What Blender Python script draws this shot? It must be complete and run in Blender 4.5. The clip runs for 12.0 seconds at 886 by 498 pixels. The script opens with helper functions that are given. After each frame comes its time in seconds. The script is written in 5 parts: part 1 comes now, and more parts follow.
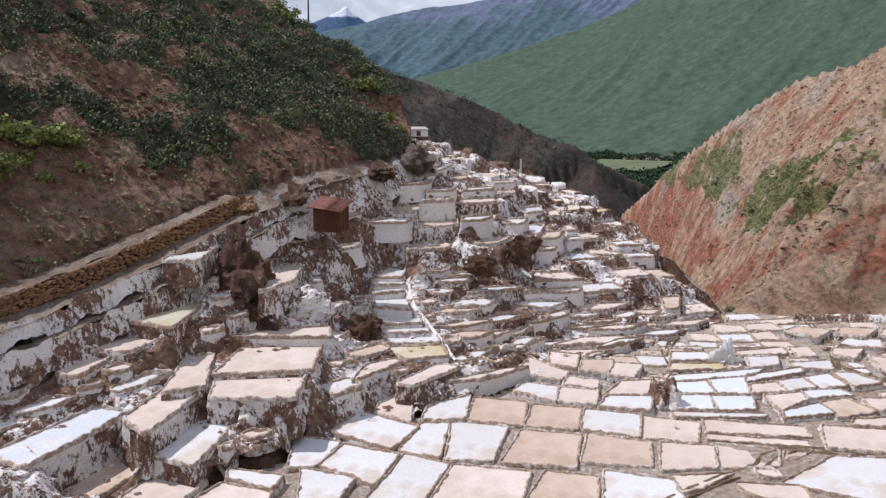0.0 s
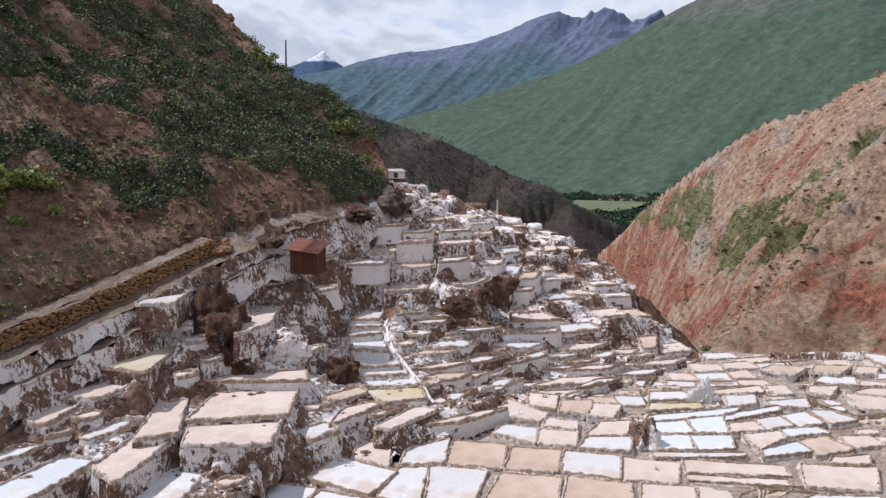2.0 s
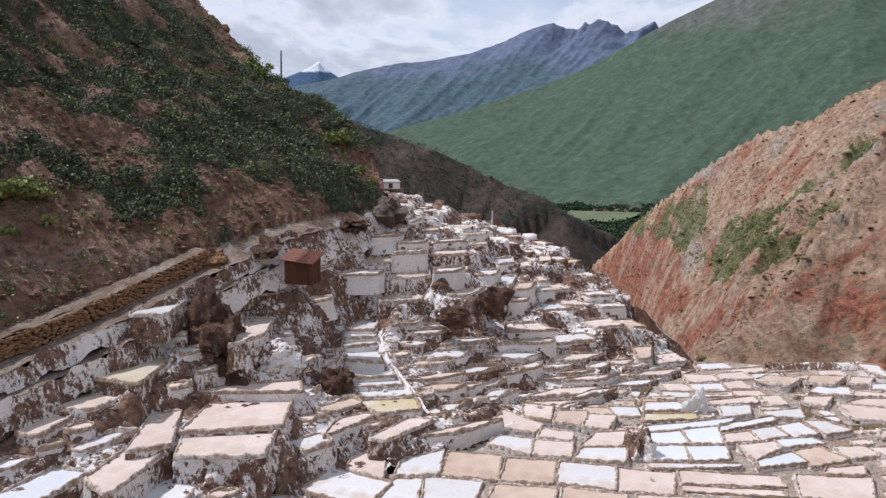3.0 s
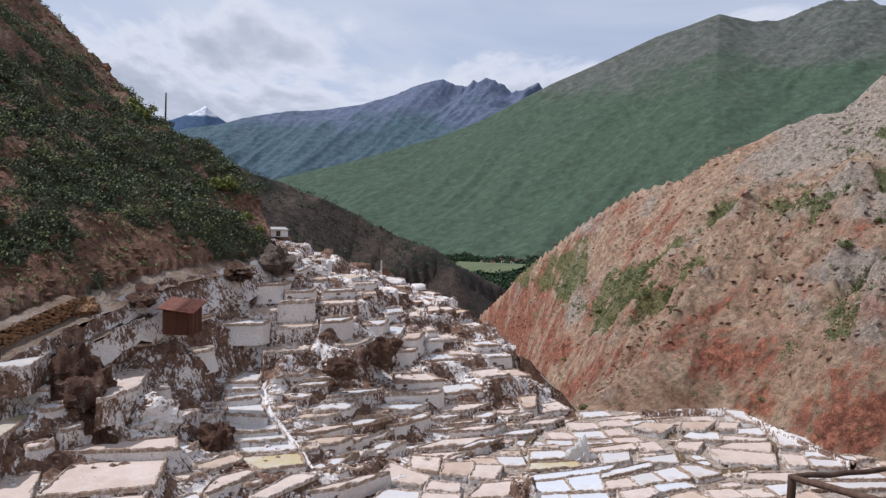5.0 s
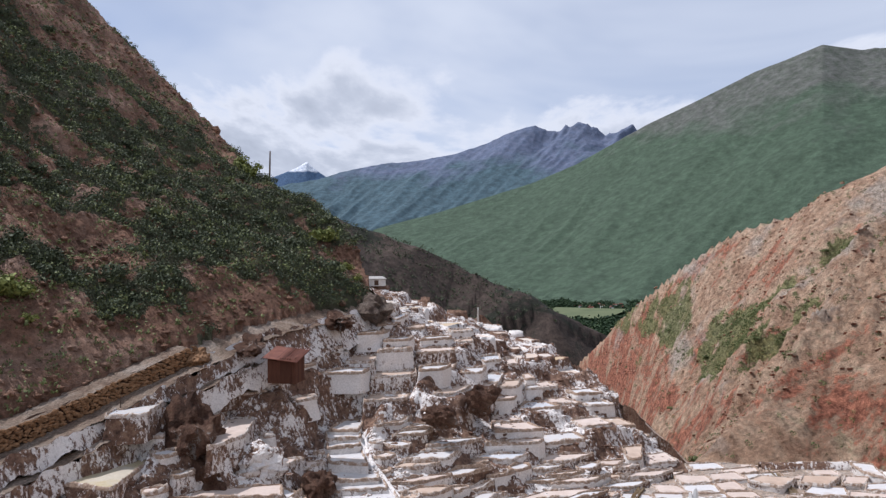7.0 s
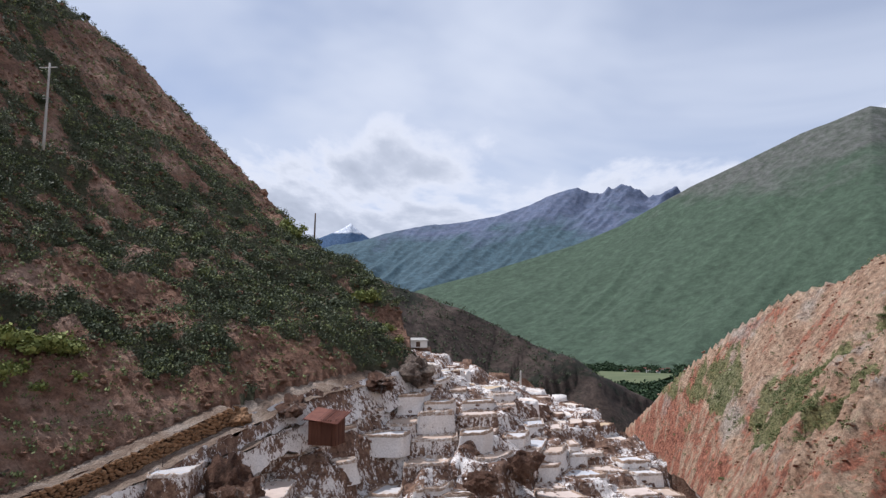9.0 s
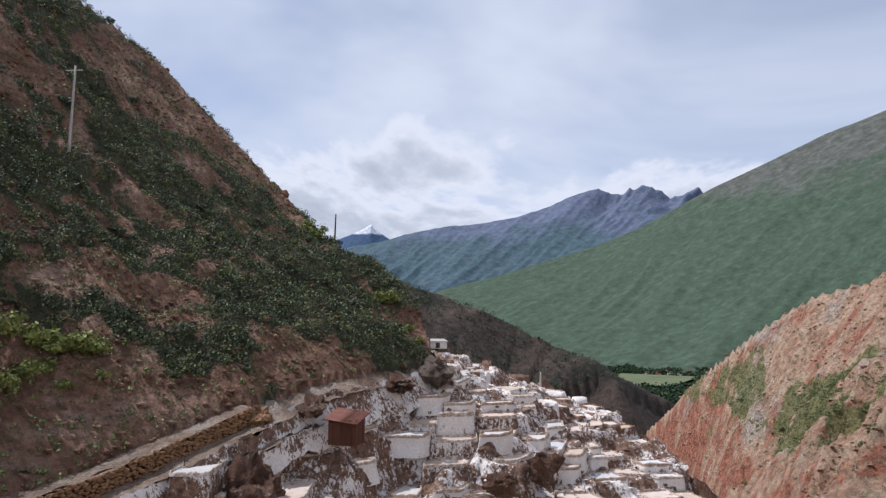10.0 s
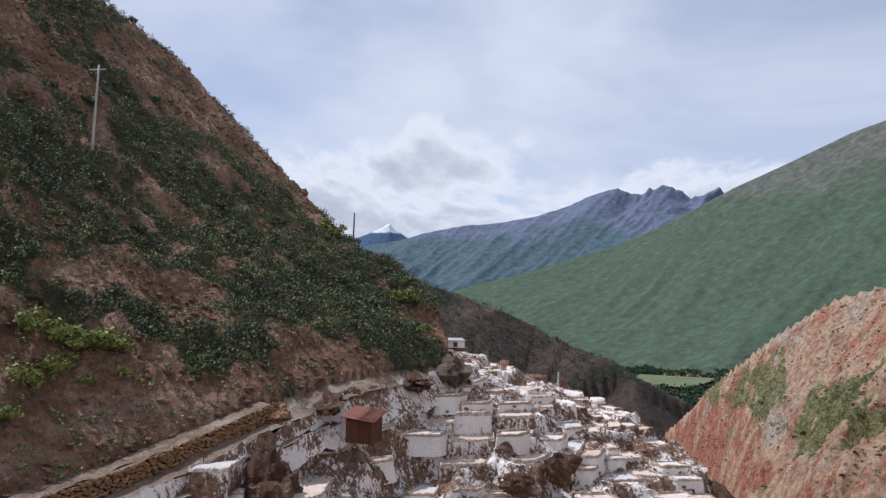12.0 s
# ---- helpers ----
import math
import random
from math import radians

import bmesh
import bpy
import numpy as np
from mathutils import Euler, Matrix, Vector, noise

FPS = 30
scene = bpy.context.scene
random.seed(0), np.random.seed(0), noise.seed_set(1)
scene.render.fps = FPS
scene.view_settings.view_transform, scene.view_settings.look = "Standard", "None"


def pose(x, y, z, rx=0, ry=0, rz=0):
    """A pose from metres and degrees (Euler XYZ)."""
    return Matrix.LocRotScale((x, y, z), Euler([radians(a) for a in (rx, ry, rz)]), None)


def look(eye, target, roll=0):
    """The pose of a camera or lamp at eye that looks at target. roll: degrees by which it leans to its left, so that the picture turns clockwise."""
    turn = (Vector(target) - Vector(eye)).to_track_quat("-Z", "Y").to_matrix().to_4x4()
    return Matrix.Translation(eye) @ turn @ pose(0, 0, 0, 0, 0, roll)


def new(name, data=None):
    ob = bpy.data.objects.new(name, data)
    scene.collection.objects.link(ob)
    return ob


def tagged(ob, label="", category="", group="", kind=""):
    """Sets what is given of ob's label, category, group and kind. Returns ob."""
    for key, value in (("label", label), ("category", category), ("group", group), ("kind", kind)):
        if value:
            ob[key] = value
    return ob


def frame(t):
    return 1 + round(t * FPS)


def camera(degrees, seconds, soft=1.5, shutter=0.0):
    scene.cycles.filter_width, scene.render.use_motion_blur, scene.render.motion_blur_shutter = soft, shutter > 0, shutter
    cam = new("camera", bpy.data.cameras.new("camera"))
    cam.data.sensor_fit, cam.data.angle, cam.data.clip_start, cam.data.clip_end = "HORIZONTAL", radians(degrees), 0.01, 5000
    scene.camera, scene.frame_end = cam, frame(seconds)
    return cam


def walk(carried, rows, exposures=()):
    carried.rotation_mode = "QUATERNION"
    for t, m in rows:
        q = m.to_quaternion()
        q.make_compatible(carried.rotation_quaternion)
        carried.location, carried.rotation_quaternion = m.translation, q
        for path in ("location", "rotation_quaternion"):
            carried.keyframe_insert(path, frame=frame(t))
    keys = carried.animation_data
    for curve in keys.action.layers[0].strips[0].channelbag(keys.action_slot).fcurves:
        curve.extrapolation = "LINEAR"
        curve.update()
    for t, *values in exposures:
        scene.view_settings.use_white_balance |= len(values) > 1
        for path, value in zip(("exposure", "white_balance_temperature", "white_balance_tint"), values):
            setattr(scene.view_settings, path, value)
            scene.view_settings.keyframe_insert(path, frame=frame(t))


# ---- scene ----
cam = camera(62.15, 12.0, soft=1.35)
EYE = (0.0, 0.0, 16.0)
# seconds, yaw, pitch, roll: a telephone held out from one standing place
ROWS = [
    (0.0, 0.0, -11.0, 0.0), (0.5, -0.79, -10.5, 0.07), (1.0, -1.32, -8.78, 0.04), (1.5, -1.59, -8.1, 0.0),
    (2.0, -1.79, -7.79, 0.09), (2.5, -2.05, -7.52, 0.05), (4.3, -3.19, -5.03, 0.02), (4.5, -4.01, -4.72, -0.12),
    (5.0, -10.71, -3.0, -1.4), (5.5, -13.97, -2.12, -1.81), (6.0, -9.59, -1.46, -1.06), (6.5, -5.29, -0.25, -0.39),
    (7.0, -3.3, 0.56, 0.09), (7.2, -3.0, 0.82, 0.2), (8.8, -0.36, 5.12, -0.2), (9.0, -0.04, 5.34, -0.34),
    (9.5, 0.77, 5.49, -0.5), (10.0, 1.49, 5.41, -0.6), (10.5, 2.04, 5.4, -0.81), (11.0, 2.4, 5.46, -1.13),
    (11.5, 2.8, 5.45, -1.17), (12.0, 2.87, 5.32, -1.06),
]
walk(cam, [(t, pose(*EYE, 90 + pitch, roll, yaw)) for t, yaw, pitch, roll in ROWS],
     [(0.0, 0.02, 6000, 15), (4.3, 0.0, 6000, 15), (5.1, -0.14, 6000, 15), (5.8, -0.14, 6000, 15), (7.0, 0.0, 6000, 15), (12.0, 0.02, 6000, 15)])

# ---- sky and sun ----
SUN_EL, SUN_AZ = 56.0, -66.0          # degrees up; degrees from straight ahead (minus: to the left)
world = bpy.data.worlds.new("sky")
scene.world = world
world.use_nodes = True


def node(tree, kind, x=None, **values):
    n = tree.nodes.new(kind)
    for key, value in values.items():
        n.inputs[key.replace("_", " ")].default_value = value
    return n


def ramp(tree, source, stops, ease="LINEAR"):
    n = tree.nodes.new("ShaderNodeValToRGB")
    n.color_ramp.interpolation = ease
    while len(n.color_ramp.elements) < len(stops):
        n.color_ramp.elements.new(0.5)
    for e, (p, c) in zip(n.color_ramp.elements, stops):
        e.position = p
        e.color = (c, c, c, 1) if isinstance(c, (int, float)) else (*c, 1)
    tree.links.new(source, n.inputs[0])
    return n.outputs[0]


def mix(tree, fac, a, b, how="MIX"):
    n = tree.nodes.new("ShaderNodeMix")
    n.data_type, n.blend_type = "RGBA", how
    for value, slot in ((fac, 0), (a, 6), (b, 7)):
        if isinstance(value, bpy.types.NodeSocket):
            tree.links.new(value, n.inputs[slot])
        else:
            n.inputs[slot].default_value = value if slot == 0 else (*value, 1)
    return n.outputs[2]


def maths(tree, op, a, b=0.0):
    n = tree.nodes.new("ShaderNodeMath")
    n.operation = op
    for i, value in enumerate((a, b)):
        if isinstance(value, bpy.types.NodeSocket):
            tree.links.new(value, n.inputs[i])
        else:
            n.inputs[i].default_value = value
    return n.outputs[0]


def noise_out(tree, vector, scale, detail=6.0, rough=0.6, stretch=None, warp=0.0):
    if stretch:
        m = tree.nodes.new("ShaderNodeMapping")
        m.inputs["Scale"].default_value = stretch
        tree.links.new(vector, m.inputs[0])
        vector = m.outputs[0]
    n = node(tree, "ShaderNodeTexNoise", Scale=scale, Detail=detail, Roughness=rough, Distortion=warp)
    tree.links.new(vector, n.inputs["Vector"])
    return n.outputs[0]


def drawn(tree, vector, way, much):
    """Places squeezed along one way, so that a pattern laid on them runs out in streaks along it."""
    dot, scale, less = (node(tree, "ShaderNodeVectorMath") for _ in range(3))
    dot.operation, scale.operation, less.operation = "DOT_PRODUCT", "SCALE", "SUBTRACT"
    u = Vector(way).normalized()
    tree.links.new(vector, dot.inputs[0])
    dot.inputs[1].default_value, scale.inputs[0].default_value = u, u * much
    tree.links.new(dot.outputs["Value"], scale.inputs["Scale"])
    tree.links.new(vector, less.inputs[0])
    tree.links.new(scale.outputs[0], less.inputs[1])
    return less.outputs[0]


def make_sky():
    t = world.node_tree
    t.nodes.clear()
    out, bg = t.nodes.new("ShaderNodeOutputWorld"), t.nodes.new("ShaderNodeBackground")
    sky = t.nodes.new("ShaderNodeTexSky")
    sky.sky_type, sky.sun_disc = "NISHITA", False
    sky.sun_elevation, sky.sun_rotation = radians(SUN_EL), radians(SUN_AZ)
    sky.altitude = 3000
    way = t.nodes.new("ShaderNodeTexCoord").outputs["Generated"]
    parts = t.nodes.new("ShaderNodeSeparateXYZ")
    t.links.new(way, parts.inputs[0])
    # clouds lie on a level sheet, so they crowd together towards the horizon
    up = maths(t, "ADD", maths(t, "MAXIMUM", parts.outputs[2], 0.0), 0.16)
    flat = t.nodes.new("ShaderNodeCombineXYZ")
    t.links.new(maths(t, "DIVIDE", parts.outputs[0], up), flat.inputs[0])
    t.links.new(maths(t, "DIVIDE", parts.outputs[1], up), flat.inputs[1])
    veil = ramp(t, noise_out(t, flat.outputs[0], 0.5, 5, 0.55, stretch=(1, 0.6, 1), warp=0.7), [(0.34, 0.45), (0.6, 1.0)], "EASE")
    puff = noise_out(t, flat.outputs[0], 1.35, 11, 0.58, stretch=(1.0, 0.55, 1.0), warp=0.25)
    # heaped clouds stand low over the mountains; higher up the sky is a thin even sheet
    low = ramp(t, parts.outputs[2], [(0.08, 0.62), (0.2, 0.58), (0.3, 0.4), (0.5, 0.36)])
    # one heaped bank of cloud stands over the snow peak
    toward = node(t, "ShaderNodeVectorMath")
    toward.operation = "DOT_PRODUCT"
    t.links.new(way, toward.inputs[0])
    toward.inputs[1].default_value = (-0.095, 0.978, 0.186)
    bank_of_cloud = ramp(t, toward.outputs["Value"], [(0.989, 0.0), (0.9985, 0.06)], "EASE")
    heap = maths(t, "ADD", maths(t, "ADD", puff, bank_of_cloud), maths(t, "SUBTRACT", low, 0.53))
    lumps = ramp(t, heap, [(0.49, 0.0), (0.58, 1.0)], "EASE")
    shade = ramp(t, heap, [(0.5, (0.86, 0.88, 0.91)), (0.575, (0.76, 0.79, 0.83)), (0.64, (0.57, 0.61, 0.67)), (0.76, (0.42, 0.46, 0.52))])
    blue = mix(t, 1.0, sky.outputs[0], (0.11, 0.11, 0.11), "MULTIPLY")
    thin = mix(t, veil, blue, (0.68, 0.73, 0.8))
    t.links.new(mix(t, lumps, thin, shade), bg.inputs[0])
    bg.inputs[1].default_value = 1.0
    t.links.new(bg.outputs[0], out.inputs[0])


make_sky()
sun = new("sun", bpy.data.lights.new("sun", "SUN"))
sun.data.energy, sun.data.angle, sun.data.color = 4.05, radians(0.55), (1.0, 0.96, 0.9)
sun_way = Vector((math.sin(radians(SUN_AZ)) * math.cos(radians(SUN_EL)), math.cos(radians(SUN_AZ)) * math.cos(radians(SUN_EL)), math.sin(radians(SUN_EL))))
sun.matrix_world = look(sun_way * 100, (0, 0, 0))


# ---- materials ----
def material(name, build, rough=0.9, gloss=0.2):
    m = bpy.data.materials.new(name)
    m.use_nodes = True
    t = m.node_tree
    b = t.nodes["Principled BSDF"]
    b.inputs["Roughness"].default_value, b.inputs["Specular IOR Level"].default_value = rough, gloss
    colour, height, strength, reach = build(t, t.nodes.new("ShaderNodeTexCoord").outputs["Object"])
    t.links.new(colour, b.inputs["Base Color"])
    if height is not None:
        bump = node(t, "ShaderNodeBump", Strength=strength, Distance=reach)
        t.links.new(height, bump.inputs["Height"])
        t.links.new(bump.outputs[0], b.inputs["Normal"])
    return m


def chance(t):
    return t.nodes.new("ShaderNodeObjectInfo").outputs["Random"]


def patchy(t):
    return noise_out(t, t.nodes.new("ShaderNodeTexCoord").outputs["Object"], 0.45, 4, 0.6)


def island(t):
    return t.nodes.new("ShaderNodeNewGeometry").outputs["Random Per Island"]


def plant_cover(t):
    n = t.nodes.new("ShaderNodeAttribute")
    n.attribute_name = "plant_cover"
    return n.outputs["Fac"]


def earth(c_dark, c_mid, c_light, green, cover, size=0.12, tilt=(1, 1, 1), planted=False):
    """Bare soil of three tones at two scales, with low scrub over part of it."""
    def build(t, at):
        broad = noise_out(t, at, size, 8, 0.62, stretch=tilt, warp=0.5)
        fine = noise_out(t, at, size * 14, 8, 0.7)
        soil = ramp(t, broad, [(0.33, c_dark), (0.5, c_mid), (0.66, c_light)])
        soil = mix(t, 0.75, soil, ramp(t, fine, [(0.32, 0.35), (0.5, 0.95), (0.68, 1.6)]), "MULTIPLY")
        grown = maths(t, "ADD", noise_out(t, at, size * 0.8, 6, 0.6, warp=1.0), maths(t, "MULTIPLY", maths(t, "SUBTRACT", noise_out(t, at, size * 9, 5, 0.7), 0.5), 0.55))
        if planted:
            grown = maths(t, "ADD", plant_cover(t), maths(t, "MULTIPLY", maths(t, "SUBTRACT", noise_out(t, at, size * 11, 7, 0.72), 0.5), 0.9))
        leaf = mix(t, noise_out(t, at, size * 20, 4, 0.7), [c * 0.45 for c in green], [c * 1.5 for c in green])
        return mix(t, ramp(t, grown, [(cover, 0.0), (cover + 0.05, 0.9)]), soil, leaf), fine, 1.0, 0.7
    return build


def salt_crust(seed):
    def build(t, at):
        pick = seed(t)
        tone = ramp(t, pick, [(0.0, (0.62, 0.59, 0.57)), (0.3, (0.57, 0.51, 0.47)), (0.45, (0.58, 0.48, 0.42)), (0.62, (0.58, 0.47, 0.38)), (0.72, (0.74, 0.68, 0.62)), (0.9, (0.5, 0.36, 0.2))], "LINEAR")
        stain = ramp(t, noise_out(t, at, 0.35, 5, 0.6, warp=0.8), [(0.42, 0.0), (0.6, 1.0)])
        tone = mix(t, maths(t, "MULTIPLY", stain, 0.45), tone, (0.62, 0.5, 0.4))
        v = t.nodes.new("ShaderNodeTexVoronoi")
        v.feature = "DISTANCE_TO_EDGE"
        v.inputs["Scale"].default_value = 0.9
        t.links.new(at, v.inputs["Vector"])
        cells = ramp(t, v.outputs["Distance"], [(0.0, 1.12), (0.05, 1.0), (0.3, 0.96)])
        fine = noise_out(t, at, 6, 6, 0.65)
        return mix(t, 1.0, mix(t, 1.0, tone, cells, "MULTIPLY"), ramp(t, fine, [(0.3, 0.9), (0.7, 1.06)]), "MULTIPLY"), fine, 0.25, 0.02
    return build


def salt_wall(seed, bias=0.0):
    """Mud and stone walls under a ragged white salt coat, broken by dark flecks that run down."""
    def build(t, at):
        pick = seed(t)
        streak = noise_out(t, at, 2.2, 7, 0.65, stretch=(1, 1, 0.35), warp=0.4)
        flecks = noise_out(t, at, 5.0, 6, 0.72, stretch=(1, 1, 0.6), warp=0.5)
        mass = noise_out(t, at, 0.35, 3, 0.5)
        level = maths(t, "ADD", maths(t, "ADD", maths(t, "MULTIPLY", streak, 0.4), maths(t, "MULTIPLY", flecks, 0.6)), maths(t, "MULTIPLY", maths(t, "SUBTRACT", mass, 0.5), 0.5))
        level = maths(t, "ADD", level, maths(t, "MULTIPLY", maths(t, "SUBTRACT", pick, 0.5 + bias), 0.3))
        mud = ramp(t, noise_out(t, at, 3, 6, 0.7), [(0.3, (0.06, 0.036, 0.027)), (0.5, (0.165, 0.098, 0.07)), (0.7, (0.31, 0.2, 0.135))])
        coat = ramp(t, noise_out(t, at, 9, 5, 0.7), [(0.3, (0.6, 0.56, 0.53)), (0.6, (0.82, 0.78, 0.75))])
        return mix(t, ramp(t, level, [(0.45, 0.0), (0.5, 1.0)]), mud, coat), flecks, 1.0, 0.1
    return build


def rim_earth(t, at):
    """Low dykes of mud and stones, dusted with salt."""
    blots = noise_out(t, at, 3.2, 8, 0.75)
    mud = ramp(t, noise_out(t, at, 7, 6, 0.7), [(0.3, (0.13, 0.085, 0.06)), (0.5, (0.33, 0.235, 0.17)), (0.7, (0.5, 0.39, 0.31))])
    level = maths(t, "ADD", blots, maths(t, "MULTIPLY", maths(t, "SUBTRACT", chance(t), 0.5), 0.12))
    return mix(t, ramp(t, level, [(0.5, 0.0), (0.6, 1.0)]), mud, (0.62, 0.56, 0.51)), blots, 1.0, 0.08


def red_earth(t, at):
    """Tan rubble slope with red clay breaking through in slanting streaks, and low green cover in drifts."""
    along = drawn(t, at, (1.25, 0.05, 0.6), 0.84)
    steep = t.nodes.new("ShaderNodeSeparateXYZ")
    t.links.new(t.nodes.new("ShaderNodeNewGeometry").outputs["Normal"], steep.inputs[0])
    scarp = maths(t, "MULTIPLY", maths(t, "SUBTRACT", 0.66, steep.outputs[2]), 0.22)
    parts = t.nodes.new("ShaderNodeSeparateXYZ")
    t.links.new(at, parts.inputs[0])
    fine = noise_out(t, at, 1.5, 9, 0.74)
    grit = noise_out(t, at, 5.0, 6, 0.7)
    mottle = noise_out(t, at, 0.4, 8, 0.7, warp=0.5)
    ragged = maths(t, "MULTIPLY", maths(t, "SUBTRACT", fine, 0.5), 0.35)
    tan = ramp(t, mottle, [(0.32, (0.27, 0.16, 0.105)), (0.46, (0.44, 0.285, 0.19)), (0.58, (0.52, 0.37, 0.26)), (0.7, (0.43, 0.36, 0.23))])
    clay = mix(t, ramp(t, fine, [(0.38, 0.0), (0.62, 1.0)]), (0.23, 0.08, 0.052), (0.45, 0.185, 0.115))
    band = maths(t, "ADD", noise_out(t, along, 0.2, 7, 0.62, warp=0.3), ragged)
    low = maths(t, "MULTIPLY", maths(t, "SUBTRACT", 6.0, parts.outputs[2]), 0.0022)
    soil = mix(t, ramp(t, maths(t, "ADD", maths(t, "ADD", band, low), scarp), [(0.55, 0.0), (0.6, 0.95)]), tan, clay)
    grey = maths(t, "ADD", noise_out(t, at, 0.07, 5, 0.6), maths(t, "MULTIPLY", parts.outputs[2], 0.006))
    soil = mix(t, ramp(t, grey, [(0.58, 0.0), (0.66, 0.85)]), soil, ramp(t, grit, [(0.35, (0.3, 0.25, 0.2)), (0.6, (0.54, 0.47, 0.4))]))
    drift = maths(t, "ADD", plant_cover(t), maths(t, "MULTIPLY", maths(t, "SUBTRACT", noise_out(t, at, 1.6, 7, 0.72), 0.5), 0.8))
    green = ramp(t, grit, [(0.3, (0.085, 0.1, 0.04)), (0.6, (0.23, 0.24, 0.1))])
    soil = mix(t, ramp(t, drift, [(0.2, 0.0), (0.27, 0.85)]), soil, green)
    soil = mix(t, 0.85, soil, ramp(t, fine, [(0.34, 0.4), (0.5, 1.0), (0.66, 1.5)]), "MULTIPLY")
    return soil, fine, 1.0, 0.9


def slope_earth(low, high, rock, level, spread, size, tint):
    """Grass below, rock and dry turf above a ragged level; the far ranges pass tones blued for haze."""
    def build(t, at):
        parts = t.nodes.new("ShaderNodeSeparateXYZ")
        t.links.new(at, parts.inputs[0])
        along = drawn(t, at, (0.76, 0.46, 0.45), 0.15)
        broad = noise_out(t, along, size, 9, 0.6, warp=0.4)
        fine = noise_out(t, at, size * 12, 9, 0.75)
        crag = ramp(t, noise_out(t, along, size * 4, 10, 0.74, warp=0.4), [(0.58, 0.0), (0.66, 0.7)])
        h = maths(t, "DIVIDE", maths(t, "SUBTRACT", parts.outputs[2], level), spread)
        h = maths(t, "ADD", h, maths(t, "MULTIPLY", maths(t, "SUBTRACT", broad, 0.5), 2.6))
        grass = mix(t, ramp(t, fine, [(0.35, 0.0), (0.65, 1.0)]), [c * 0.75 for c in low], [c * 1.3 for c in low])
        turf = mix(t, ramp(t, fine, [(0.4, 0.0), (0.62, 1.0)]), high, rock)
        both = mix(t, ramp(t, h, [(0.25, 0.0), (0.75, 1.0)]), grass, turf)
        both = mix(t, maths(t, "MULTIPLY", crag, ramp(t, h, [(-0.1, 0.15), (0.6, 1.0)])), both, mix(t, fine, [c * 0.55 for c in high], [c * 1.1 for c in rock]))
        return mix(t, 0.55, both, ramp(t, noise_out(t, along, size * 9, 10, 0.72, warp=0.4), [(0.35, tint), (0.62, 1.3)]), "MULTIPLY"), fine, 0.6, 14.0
    return build


def bent(t, at):
    n = node(t, "ShaderNodeTexNoise", Scale=1.1, Detail=4.0, Roughness=0.6)
    t.links.new(at, n.inputs["Vector"])
    return mix(t, 1.0, at, mix(t, 1.0, n.outputs["Color"], (6, 6, 6), "MULTIPLY"), "ADD")


def bed(dull, clean, dirt, amount):
    """The salt bed of one pan: clean crust, damp stains from one side, faint polygons."""
    def build(t, at):
        pick = chance(t)
        tone = mix(t, pick, dull, clean)
        stain = ramp(t, noise_out(t, at, 0.33, 5, 0.55, warp=0.7), [(0.5 - amount * 0.3, 0.0), (0.6, 1.0)], "EASE")
        tone = mix(t, maths(t, "MULTIPLY", stain, 0.9), tone, dirt)
        v = t.nodes.new("ShaderNodeTexVoronoi")
        v.feature = "DISTANCE_TO_EDGE"
        v.inputs["Scale"].default_value = 0.8
        t.links.new(mix(t, 0.25, at, bent(t, at)), v.inputs["Vector"])
        cells = mix(t, ramp(t, noise_out(t, at, 0.4, 2), [(0.45, 0.0), (0.6, 1.0)]), (1, 1, 1), ramp(t, v.outputs["Distance"], [(0.0, 1.09), (0.09, 1.0), (0.3, 0.96)]))
        fine = noise_out(t, at, 5, 7, 0.7)
        return mix(t, 1.0, mix(t, 1.0, tone, cells, "MULTIPLY"), ramp(t, fine, [(0.3, 0.88), (0.7, 1.07)]), "MULTIPLY"), fine, 0.3, 0.02
    return build


def grain(c_dark, c_light, size, stretch=(1, 1, 1), strength=0.6, reach=0.03):
    def build(t, at):
        f = noise_out(t, at, size, 8, 0.7, stretch=stretch)
        tone = mix(t, ramp(t, f, [(0.3, 0.0), (0.7, 1.0)]), c_dark, c_light)
        return mix(t, 1.0, tone, ramp(t, chance(t), [(0.0, 0.72), (1.0, 1.25)]), "MULTIPLY"), f, strength, reach
    return build


def leaves(c_dark, c_light):
    def build(t, at):
        tone = mix(t, island(t), c_dark, c_light)
        return mix(t, 1.0, tone, ramp(t, noise_out(t, at, 0.5, 3, 0.5), [(0.3, 0.7), (0.7, 1.3)]), "MULTIPLY"), None, 0, 0
    return build


